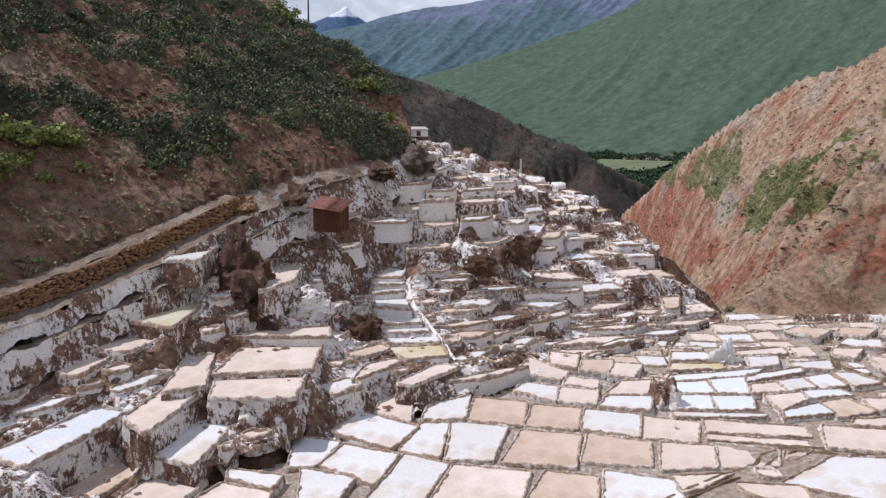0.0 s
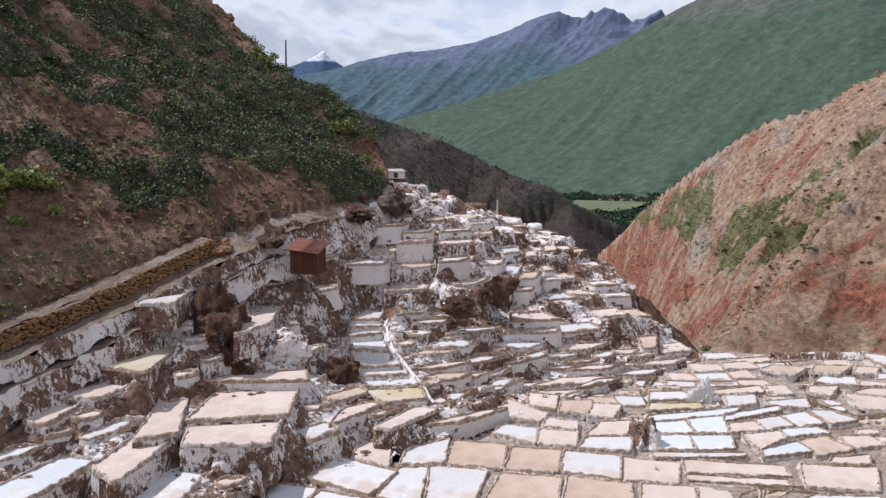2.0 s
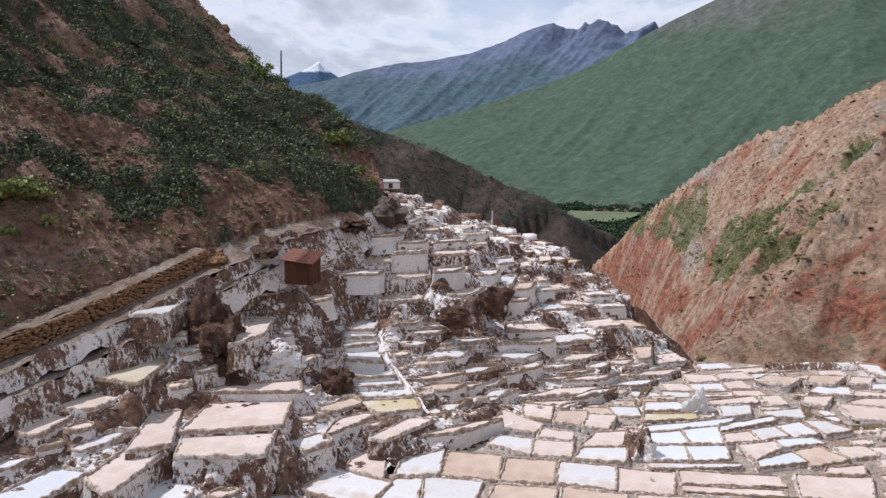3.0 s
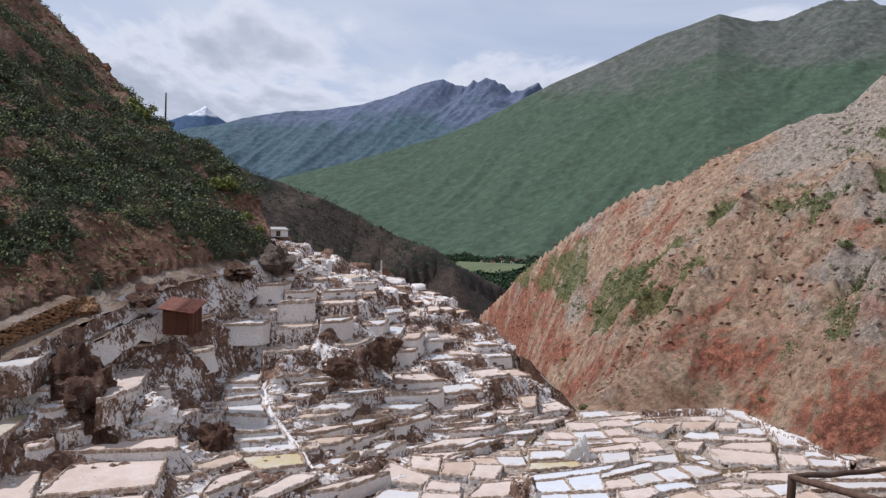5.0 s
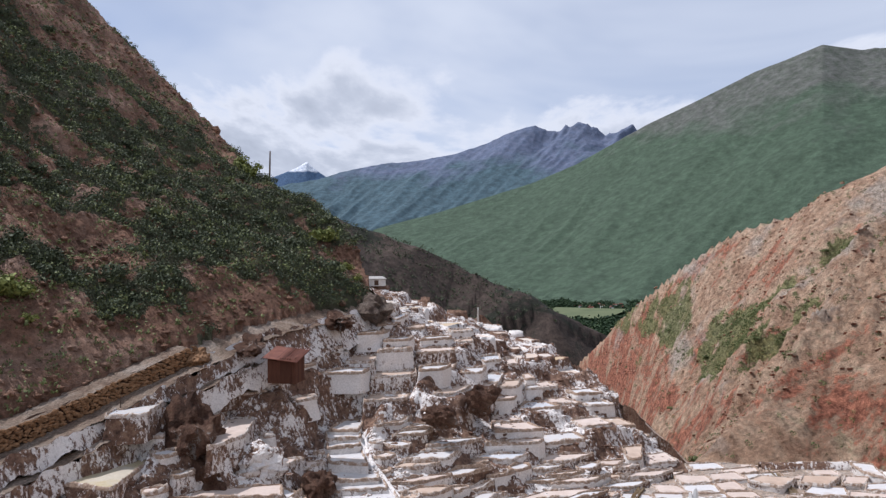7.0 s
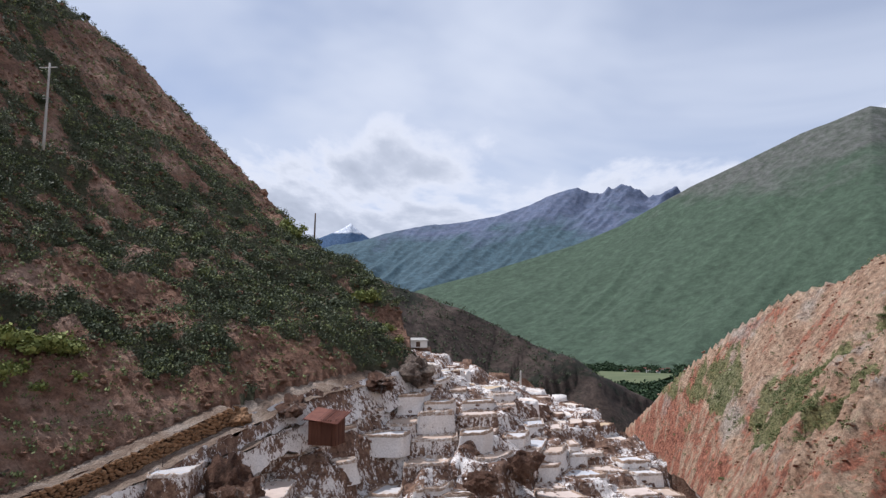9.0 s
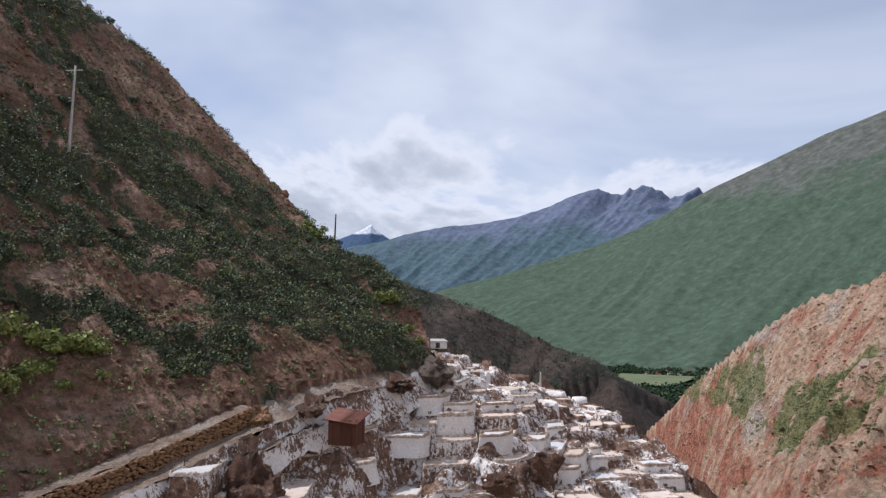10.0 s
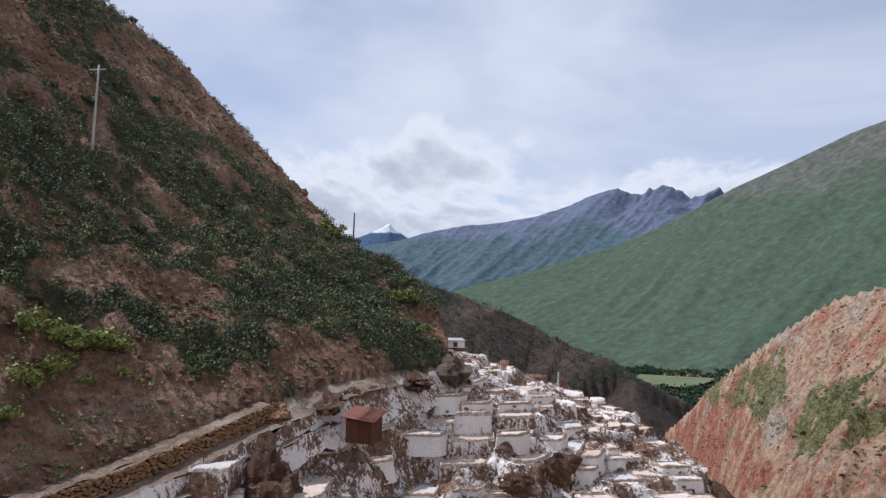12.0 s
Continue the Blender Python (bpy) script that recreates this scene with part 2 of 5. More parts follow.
M = {
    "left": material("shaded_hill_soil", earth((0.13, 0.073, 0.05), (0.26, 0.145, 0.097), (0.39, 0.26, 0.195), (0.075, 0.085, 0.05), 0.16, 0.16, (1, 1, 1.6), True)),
    "right": material("red_hill_soil", red_earth),
    # brown soil toned near black: the ridge's shade is put into the colour
    "mid": material("shade_toned_ridge_soil", earth((0.026, 0.021, 0.018), (0.05, 0.037, 0.03), (0.085, 0.062, 0.05), (0.022, 0.025, 0.017), 0.52, 0.04)),
    "ground": material("pale_ground", earth((0.58, 0.43, 0.33), (0.68, 0.55, 0.45), (0.74, 0.64, 0.56), (0.24, 0.17, 0.1), 0.68, 0.3)),
    "bank": material("brown_bank", earth((0.09, 0.05, 0.036), (0.18, 0.096, 0.063), (0.29, 0.185, 0.13), (0.45, 0.4, 0.36), 0.6, 0.5)),
    "valley": material("valley_floor", earth((0.04, 0.06, 0.03), (0.07, 0.105, 0.04), (0.13, 0.16, 0.07), (0.025, 0.04, 0.022), 0.6, 0.006)),
    "green": material("green_mountain", slope_earth((0.056, 0.086, 0.056), (0.066, 0.078, 0.06), (0.13, 0.13, 0.122), 430, 300, 0.003, 0.55)),
    # distance haze is put into these tones: grass and rock turned blue
    "blue": material("haze_blue_far_mountain", slope_earth((0.06, 0.1, 0.122), (0.085, 0.112, 0.175), (0.135, 0.155, 0.225), 400, 240, 0.003, 0.5)),
    # the blue below the snow is painted aerial haze, not rock colour
    "snow": material("haze_blue_snow_peak", slope_earth((0.05, 0.09, 0.16), (0.4, 0.45, 0.54), (0.8, 0.82, 0.86), 545, 24, 0.006, 0.95)),
    "crust": material("salt_crust", salt_crust(chance), 0.55, 0.35),
    "crust_far": material("salt_crust_many", salt_crust(island), 0.55, 0.35),
    "w": material("white_salt_bed", bed((0.57, 0.545, 0.53), (0.64, 0.63, 0.63), (0.56, 0.47, 0.4), 0.1), 0.5, 0.35),
    "p": material("pinkish_salt_bed", bed((0.59, 0.485, 0.42), (0.67, 0.57, 0.505), (0.54, 0.43, 0.36), 0.5), 0.55, 0.35),
    "t": material("tan_salt_bed", bed((0.54, 0.41, 0.32), (0.6, 0.475, 0.38), (0.44, 0.32, 0.24), 0.5), 0.5, 0.4),
    "b": material("wet_white_salt_bed", bed((0.6, 0.62, 0.65), (0.66, 0.68, 0.71), (0.7, 0.66, 0.62), 0.1), 0.25, 0.5),
    "y": material("ochre_brine_bed", bed((0.5, 0.4, 0.2), (0.58, 0.49, 0.3), (0.62, 0.56, 0.46), 0.3), 0.2, 0.5),
    "wall": material("salted_wall", salt_wall(chance, -0.12)),
    "wall_far": material("salted_wall_many", salt_wall(island, 0.1)),
    "rim": material("stony_rim", rim_earth),
    "made": material("streaked_made_ground", salt_wall(patchy, 0.19)),
    "dark_wall": material("dark_streaked_wall", salt_wall(patchy, 0.06)),
    "rock": material("grey_tan_rock", earth((0.14, 0.1, 0.08), (0.26, 0.2, 0.16), (0.36, 0.3, 0.25), (0.2, 0.1, 0.07), 0.62, 0.6)),
    "stone": material("ochre_stone", grain((0.1, 0.055, 0.03), (0.33, 0.19, 0.1), 4.0)),
    "ochre": material("ochre_mud", earth((0.25, 0.16, 0.08), (0.42, 0.3, 0.18), (0.55, 0.43, 0.3), (0.3, 0.22, 0.1), 0.7, 0.8)),
    "path": material("dusty_path", earth((0.27, 0.18, 0.13), (0.44, 0.33, 0.25), (0.58, 0.48, 0.4), (0.2, 0.16, 0.1), 0.8, 0.5)),
    "wood": material("weathered_wood", grain((0.05, 0.03, 0.022), (0.14, 0.09, 0.065), 6.0, (1, 1, 0.2))),
    "board": material("red_brown_boards", grain((0.06, 0.024, 0.016), (0.13, 0.055, 0.034), 5.0, (1, 1, 0.15))),
    "rust": material("rusty_roof_sheet", grain((0.09, 0.03, 0.02), (0.19, 0.07, 0.045), 2.5), 0.7, 0.3),
    "pale_pole": material("grey_pole", grain((0.3, 0.29, 0.27), (0.5, 0.48, 0.45), 4.0, (1, 1, 0.1))),
    "plaster": material("white_plaster", grain((0.55, 0.54, 0.52), (0.75, 0.74, 0.72), 1.2)),
    "field": material("bright_field", grain((0.07, 0.09, 0.045), (0.12, 0.135, 0.07), 0.02, strength=0.1)),
    "leaf": material("dark_scrub_leaves", leaves((0.045, 0.06, 0.035), (0.105, 0.125, 0.07)), 0.7),
    "leaf_light": material("yellow_green_leaves", leaves((0.1, 0.13, 0.035), (0.28, 0.3, 0.09)), 0.7),
    "leaf_dry": material("olive_scrub_leaves", leaves((0.09, 0.115, 0.045), (0.21, 0.235, 0.1)), 0.7),
    "tree": material("valley_tree_leaves", leaves((0.016, 0.032, 0.016), (0.04, 0.07, 0.03)), 0.8),
}


# ---- shapes ----
def lattice(ix, iy, seed):
    h = (ix.astype(np.int64) * 374761393 + iy.astype(np.int64) * 668265263 + seed * 1442695041) & 0x7FFFFFFF
    h = ((h ^ (h >> 13)) * 1274126177) & 0x7FFFFFFF
    return ((h ^ (h >> 16)) & 0xFFFF) / 65535.0


def bumps(x, y, seed=0):
    ix, iy = np.floor(x), np.floor(y)
    fx, fy = x - ix, y - iy
    fx, fy = fx * fx * (3 - 2 * fx), fy * fy * (3 - 2 * fy)
    a, b, c, d = lattice(ix, iy, seed), lattice(ix + 1, iy, seed), lattice(ix, iy + 1, seed), lattice(ix + 1, iy + 1, seed)
    return (a + (b - a) * fx) * (1 - fy) + (c + (d - c) * fx) * fy - 0.5


def fbm(x, y, scale, octaves=5, gain=0.5, seed=0):
    total, amp = 0.0, 1.0
    for k in range(octaves):
        total = total + amp * bumps(x / scale + 17.3 * k, y / scale - 9.1 * k, seed + k)
        scale, amp = scale * 0.5, amp * gain
    return total


def folds(x, y, scale, octaves=4, seed=0):
    """Ridged relief: gullies with sharp crests between them."""
    total, amp = 0.0, 1.0
    for k in range(octaves):
        total = total + amp * (0.5 - 2 * np.abs(bumps(x / scale + 5.7 * k, y / scale + 3.3 * k, seed + k)))
        scale, amp = scale * 0.48, amp * 0.5
    return total


def to_line(x, y, line):
    """Distance to a bent line in plan, its height at the nearest place, and the way along it."""
    best, high, along, gone = np.full(x.shape, 1e9), np.zeros(x.shape), np.zeros(x.shape), 0.0
    for (ax, ay, az), (bx, by, bz) in zip(line, line[1:]):
        ux, uy = bx - ax, by - ay
        length = math.hypot(ux, uy)
        k = np.clip(((x - ax) * ux + (y - ay) * uy) / length ** 2, 0, 1)
        d = np.hypot(x - ax - k * ux, y - ay - k * uy)
        near = d < best
        best, high, along = np.where(near, d, best), np.where(near, az + k * (bz - az), high), np.where(near, gone + k * length, along)
        gone += length
    return best, high, along


def soft_line(x, y, line, other, spread=7.0):
    """As to_line, but eased over a few metres where neither line is near, so that bends leave no crease."""
    d, z, s = to_line(x, y, line)
    r = spread * np.clip(np.minimum(d, to_line(x, y, other)[0]) / 12, 0, 1)
    for k in range(8):
        a = k * math.tau / 8
        reach = 0.6 + 0.4 * (k % 2)
        dk, zk, sk = to_line(x + reach * r * math.cos(a), y + reach * r * math.sin(a), line)
        d, z, s = d + dk, z + zk, s + sk
    return d / 9, z / 9, s / 9


def inside(x, y, ring):
    hit = np.zeros(x.shape, bool)
    for (ax, ay, *_), (bx, by, *_) in zip(ring, ring[1:] + ring[:1]):
        cross = (ay > y) != (by > y)
        hit ^= cross & (x < (bx - ax) * (y - ay) / ((by - ay) or 1e-9) + ax)
    return hit


def polar(*points):
    """Bearing in degrees, distance and rise in degrees seen from the lookout, as places."""
    return [(d * math.sin(radians(a)), d * math.cos(radians(a)), EYE[2] + d * math.tan(radians(e))) for a, d, e in points]


# ---- the lie of the land ----
TOP = [(-29, 10, 5.6), (-24, 27, 6.0), (-21.2, 33.9, 6.1), (-19.42, 37.86, 6.58), (-18.3, 39.85, 6.99), (-16.43, 43.53, 7.88), (-13.16, 48.09, 9.38), (-10.02, 51.68, 10.28), (-5.94, 57.3, 11.04), (-2.14, 64.99, 11.52), (-2.9, 81.18, 12.12), (-4.5, 92.5, 12.7)]
FOOT = [(-20, 9, 0.6), (-15, 25, 0.6), (-8.5, 30.5, 0), (-3.5, 34.7, 0), (2.4, 39.1, 0), (10, 45, 0), (15.7, 49.3, 0), (21.9, 54.2, 0), (20.4, 63.75, 2.4), (18.16, 74.12, 5.12), (14.5, 85.84, 6.55), (9.88, 93.08, 8.93)]
HILL_FOOT = [(x - 1.5, y + 0.3, z + (0.85 if y < 60 else 0.2)) for x, y, z in TOP[:9]] + [(-2.86, 64.35, 11.84), (-2.69, 66.56, 12.48)]
HILL_CREST = polar((-2.7, 68, -1.9), (-4.5, 74, 0.2), (-8, 84, 3.7), (-10.6, 92, 5.8), (-13.4, 100, 8.4), (-15.9, 106, 11.2), (-20, 110, 15), (-24, 112, 18.5), (-29, 105, 21.4), (-40, 92, 27), (-60, 95, 32), (-90, 110, 30))
RED_FOOT = [(200, 600, -115), (105, 330, -75), (76, 270, -62), (45, 195, -42), (36, 160, -34), (32, 110, -20), (28, 75, -9), (22.6, 56.5, -0.5), (27.5, 55, 0), (34.3, 55, 0), (35.7, 52.3, 0), (35, 47.8, 0), (36.6, 43.6, 0), (40.2, 39, 0), (46, 28, 1), (50, 5, 4), (52, -30, 8)]
RED_CREST = polar((19, 660, -9), (14.6, 205, -10), (13.8, 165, -8.0), (15.8, 152, -6), (17, 140, -4.6), (19.2, 132, -2.6), (21.7, 125, -0.5), (25.5, 118, 2.0), (28.4, 114, 2.5), (30.7, 110, 4.4), (35.3, 110, 6.5), (39, 112, 7.6), (40.7, 114, 9.1), (42.3, 116, 10.8), (44.5, 120, 12.3), (60, 125, 20), (90, 125, 24), (120, 120, 22))
MID_CREST = polar((-30, 420, 9), (-16, 360, 6), (-8, 310, 3.5), (-4.5, 305, 2.9), (-1.8, 302, 1.8), (1.2, 300, 0.9), (4.3, 298, -0.6), (6.9, 294, -1.8), (9.9, 286, -2.9), (11.1, 282, -3.9), (11.9, 276, -5.1), (13.9, 268, -7.8), (15.5, 260, -12))
VALLEY = -120.0


PANS = []


def pan_at(z, tone, *corners):
    """A pan that can be told apart: its bed's height, its tone and its four corners in plan."""
    mid, grow = np.mean(corners, 0), 1.12 if z > 1 and corners[0][0] < -6 else 1.0
    PANS.append((z, tone, [tuple(mid + (np.array(c) - mid) * grow) for c in corners]))


# pans from the path's foot down to the basin floor
pan_at(2.75, "p", (-11.4, 35.2), (-6.9, 35.7), (-7.0, 40.2), (-11.1, 39.0))
pan_at(2.51, "p", (-10.9, 32.8), (-7.2, 32.7), (-7.1, 36.5), (-11.4, 36.0))
pan_at(2.82, "p", (-13.2, 32.8), (-11.5, 33.4), (-12.4, 37.9), (-13.7, 37.2))
pan_at(2.43, "p", (-14.1, 30.6), (-12.6, 29.2), (-11.5, 34.5), (-13.6, 34.0))
pan_at(1.24, "w", (-12.8, 29.7), (-10.5, 28.7), (-9.7, 33.6), (-11.6, 34.1))
pan_at(2.20, "b", (-18.2, 27.7), (-16.3, 26.7), (-14.5, 31.4), (-16.2, 32.1))
pan_at(2.01, "b", (-17.7, 25.5), (-16.3, 27.3), (-17.3, 28.3), (-19.2, 27.7))
pan_at(0.472, "t", (-15.9, 27.4), (-14.0, 26.9), (-12.7, 30.3), (-15.1, 30.9))
pan_at(0.333, "p", (-13.3, 27.3), (-10.7, 27.0), (-9.9, 28.8), (-12.3, 30.1))
pan_at(0.244, "p", (-10.5, 27.0), (-7.2, 26.5), (-7.0, 28.2), (-9.5, 28.9))
pan_at(0.35, "w", (-9.4, 29.1), (-7.1, 28.0), (-6.8, 29.3), (-9.5, 30.0))
pan_at(3.95, "p", (-18.3, 35.5), (-15.7, 35.3), (-14.2, 39.3), (-18.7, 39.6))
pan_at(3.60, "p", (-18.3, 33.1), (-17.0, 32.6), (-16.6, 36.7), (-19.1, 36.8))
pan_at(3.35, "p", (-20.8, 30.6), (-19.1, 30.9), (-19.0, 34.3), (-21.2, 34.4))
pan_at(4.76, "y", (-16.7, 38.0), (-14.1, 37.0), (-13.7, 45.0), (-16.2, 43.8))
pan_at(6.03, "w", (-15.1, 42.0), (-13.2, 41.8), (-14.2, 45.5), (-15.1, 44.4))
pan_at(5.66, "p", (-10.4, 40.7), (-9.1, 43.2), (-9.3, 47.3), (-10.8, 47.5))
pan_at(3.29, "p", (-11.7, 39.6), (-6.5, 39.6), (-6.8, 41.4), (-10.5, 40.9))
pan_at(7.43, "b", (-15.8, 40.9), (-13.9, 41.1), (-13.9, 48.4), (-15.9, 48.0))
pan_at(1.67, "p", (-4.9, 36.9), (-2.2, 39.9), (-2.7, 40.6), (-4.4, 39.6))
pan_at(1.37, "p", (-2.6, 37.4), (-1.6, 37.0), (1.1, 40.0), (-0.3, 40.7))
pan_at(1.98, "t", (-5.8, 42.2), (-3.3, 42.6), (-4.3, 44.9), (-5.9, 44.9))
pan_at(4.08, "w", (-5.0, 50.9), (-2.9, 50.7), (-2.6, 53.9), (-4.1, 53.9))
pan_at(3.77, "w", (-5.0, 49.5), (-2.6, 49.9), (-2.9, 52.3), (-5.3, 51.8))
pan_at(3.50, "w", (-4.8, 48.4), (-2.6, 48.9), (-2.9, 51.1), (-5.1, 50.6))
pan_at(3.06, "w", (-4.5, 46.7), (-2.0, 46.0), (-2.7, 50.3), (-5.0, 49.7))
pan_at(2.48, "w", (-4.4, 44.5), (-1.2, 45.0), (-1.7, 47.1), (-4.6, 46.8))
pan_at(2.17, "w", (-4.2, 43.6), (-0.7, 44.1), (-1.1, 45.9), (-4.6, 45.1))
pan_at(1.88, "w", (-3.8, 42.4), (-0.1, 42.8), (-0.4, 44.9), (-4.0, 44.2))
pan_at(1.76, "y", (-2.2, 40.1), (0.4, 40.6), (0.0, 42.8), (-3.5, 42.3))
pan_at(0.1, "t", (2.5, 30.8), (6.0, 30.4), (6.9, 33.9), (3.9, 34.5))
pan_at(0.091, "w", (-0.0, 31.1), (2.3, 31.0), (3.4, 34.8), (0.4, 35.5))
pan_at(0.122, "w", (-2.2, 32.0), (-0.1, 31.2), (0.4, 35.3), (-1.1, 35.2))
pan_at(0.183, "w", (-5.7, 34.0), (-2.4, 32.0), (-1.1, 34.6), (-4.4, 36.6))
pan_at(0.144, "w", (-5.7, 30.6), (-2.9, 28.7), (-1.9, 31.7), (-4.8, 32.8))
pan_at(0.15, "w", (-7.0, 30.2), (-5.6, 30.4), (-4.8, 33.0), (-7.3, 33.7))
pan_at(0.061, "w", (-3.3, 27.7), (-0.8, 27.6), (0.4, 30.9), (-1.8, 32.0))
pan_at(0.072, "p", (-0.7, 27.4), (3.2, 27.3), (4.0, 30.2), (0.4, 30.9))
pan_at(0.033, "t", (3.2, 27.4), (6.4, 27.3), (6.9, 29.8), (4.5, 30.4))
pan_at(0.144, "w", (-6.0, 27.4), (-4.3, 27.4), (-3.7, 29.6), (-6.4, 30.4))
pan_at(0.12, "t", (1.1, 35.4), (4.1, 34.7), (4.7, 37.9), (1.7, 38.6))
pan_at(0.111, "t", (4.0, 34.7), (6.8, 34.2), (7.5, 37.1), (4.8, 37.6))
pan_at(0.222, "w", (-1.2, 35.2), (1.2, 35.3), (1.6, 38.6), (-0.9, 37.3))
pan_at(0.283, "p", (-3.7, 36.2), (-1.6, 34.8), (-1.6, 37.8), (-3.3, 38.5))
pan_at(0.294, "p", (4.2, 41.9), (6.9, 40.6), (7.7, 41.8), (5.5, 44.8))
pan_at(0.2, "w", (3.9, 39.3), (6.2, 37.6), (6.7, 40.0), (4.6, 40.7))
pan_at(0.161, "p", (6.2, 37.8), (8.3, 37.3), (8.9, 39.5), (6.6, 40.0))
pan_at(0.222, "p", (6.8, 40.1), (8.8, 39.4), (9.2, 40.9), (7.3, 41.6))
pan_at(0.433, "p", (6.5, 43.1), (8.1, 42.1), (8.8, 44.8), (6.8, 45.5))
pan_at(0.094, "w", (6.8, 34.4), (9.7, 33.4), (10.5, 36.3), (7.5, 37.1))
pan_at(0.02, "p", (9.5, 33.5), (12.4, 33.0), (13.3, 35.5), (10.4, 36.3))
pan_at(0.061, "p", (13.0, 34.1), (18.1, 33.5), (18.4, 34.8), (13.4, 35.8))
pan_at(0.022, "p", (12.8, 33.3), (17.7, 32.5), (17.9, 33.3), (12.9, 34.1))
pan_at(0.053, "t", (6.2, 31.0), (9.5, 30.5), (10.1, 33.1), (7.1, 34.2))
pan_at(0.094, "p", (9.6, 30.1), (12.4, 30.4), (13.0, 32.7), (10.4, 33.1))
pan_at(0, "p", (12.3, 30.4), (15.3, 30.7), (16.0, 32.4), (13.1, 33.1))
pan_at(0.091, "p", (18.1, 32.4), (21.4, 31.7), (23.0, 34.5), (19.1, 35.0))
pan_at(0.022, "w", (14.4, 29.1), (18.7, 27.2), (21.3, 31.5), (18.1, 31.8))
pan_at(0.053, "w", (6.5, 27.5), (10.1, 27.7), (10.1, 29.5), (7.1, 30.4))
pan_at(0.044, "p", (10.1, 28.3), (11.0, 28.6), (13.0, 30.1), (9.9, 29.9))
pan_at(0, "t", (15.6, 31.3), (16.2, 31.3), (17.7, 32.4), (16.1, 32.4))
pan_at(0.311, "b", (13.1, 40.3), (18.5, 41.4), (19.6, 42.6), (13.5, 41.4))
pan_at(0.272, "b", (12.7, 38.6), (15.4, 38.6), (15.4, 40.7), (13.2, 40.5))
pan_at(0.283, "b", (15.1, 38.6), (17.1, 38.5), (17.9, 41.3), (15.5, 41.0))
pan_at(0.244, "b", (12.3, 36.6), (14.6, 36.4), (14.9, 38.6), (12.8, 38.7))
pan_at(0.2, "b", (14.3, 36.4), (16.7, 36.6), (17.3, 38.7), (14.8, 38.6))
pan_at(0.161, "w", (12.0, 35.7), (16.8, 35.7), (17.1, 36.2), (12.0, 36.5))
pan_at(0.272, "w", (17.5, 40.3), (21.8, 42.0), (22.0, 42.9), (17.9, 41.5))
pan_at(0.283, "p", (17.1, 38.6), (19.4, 38.9), (19.4, 40.5), (17.6, 40.1))
pan_at(0.294, "w", (19.3, 38.8), (21.4, 39.6), (21.2, 41.2), (19.3, 40.6))
pan_at(0.25, "w", (21.4, 39.3), (23.4, 39.9), (23.1, 42.0), (21.2, 41.3))
pan_at(0.261, "w", (23.5, 39.7), (25.6, 40.3), (24.7, 42.1), (23.3, 42.1))
pan_at(0.222, "p", (17.8, 36.3), (20.2, 38.1), (20.3, 39.1), (17.7, 38.6))
pan_at(0.233, "b", (19.9, 38.0), (22.9, 38.5), (22.5, 39.5), (20.1, 39.3))
pan_at(0.244, "b", (17.5, 35.4), (20.6, 36.0), (20.4, 37.5), (17.8, 36.4))
pan_at(0.15, "t", (20.4, 35.6), (23.1, 36.4), (22.3, 38.4), (20.4, 37.8))
pan_at(0.211, "w", (21.9, 42.8), (23.9, 42.5), (24.5, 44.4), (21.5, 43.9))
pan_at(0.272, "w", (18.7, 42.7), (20.8, 43.2), (21.5, 45.0), (19.3, 44.9))
pan_at(0.283, "p", (19.1, 44.9), (22.4, 45.3), (22.6, 46.7), (18.8, 45.8))
pan_at(0.244, "w", (14.3, 44.1), (17.7, 44.2), (17.2, 45.9), (14.8, 45.9))
pan_at(0.25, "y", (13.7, 42.4), (17.3, 42.5), (17.4, 43.7), (14.1, 43.7))
pan_at(0.311, "p", (8.9, 38.4), (11.7, 38.3), (12.4, 40.7), (10.3, 40.6))
pan_at(0.272, "w", (8.2, 36.8), (11.0, 36.3), (11.8, 38.5), (9.0, 38.5))
pan_at(0.383, "t", (8.1, 42.0), (9.9, 41.5), (10.8, 44.0), (8.7, 44.1))
pan_at(0.394, "p", (9.7, 41.3), (11.2, 40.7), (12.4, 43.1), (10.6, 43.5))
pan_at(0.2, "p", (20.5, 34.6), (22.6, 34.4), (23.4, 35.7), (21.0, 35.5))
pan_at(0.211, "w", (26.5, 47.4), (29.3, 46.5), (30.2, 48.5), (28.0, 49.0))
pan_at(0.222, "p", (27.7, 45.2), (31.2, 43.6), (32.7, 45.9), (29.4, 46.1))
pan_at(0.233, "p", (26.8, 42.3), (29.9, 41.2), (31.3, 43.5), (27.3, 45.2))
pan_at(0.244, "p", (25.0, 45.2), (26.1, 44.3), (27.9, 46.5), (25.8, 46.7))
pan_at(0.2, "p", (29.3, 46.7), (32.4, 46.0), (33.1, 46.9), (29.9, 47.8))
pan_at(0.311, "w", (32.5, 44.8), (34.9, 44.0), (36.3, 47.8), (34.3, 48.1))
pan_at(0.222, "p", (30.7, 41.3), (32.0, 41.0), (33.2, 43.0), (31.6, 43.6))
pan_at(0.333, "p", (30.2, 49.0), (31.7, 48.5), (33.0, 50.2), (31.5, 50.7))
pan_at(0.344, "w", (30.9, 47.5), (33.0, 46.8), (33.8, 48.9), (31.8, 48.8))
pan_at(0.4, "t", (27.3, 49.2), (28.9, 48.3), (31.1, 50.4), (28.5, 50.9))
pan_at(0.411, "t", (23.9, 49.8), (25.6, 48.2), (27.7, 50.1), (25.4, 51.0))
pan_at(0.172, "p", (26.4, 39.4), (29.5, 38.6), (30.6, 40.2), (27.2, 40.6))
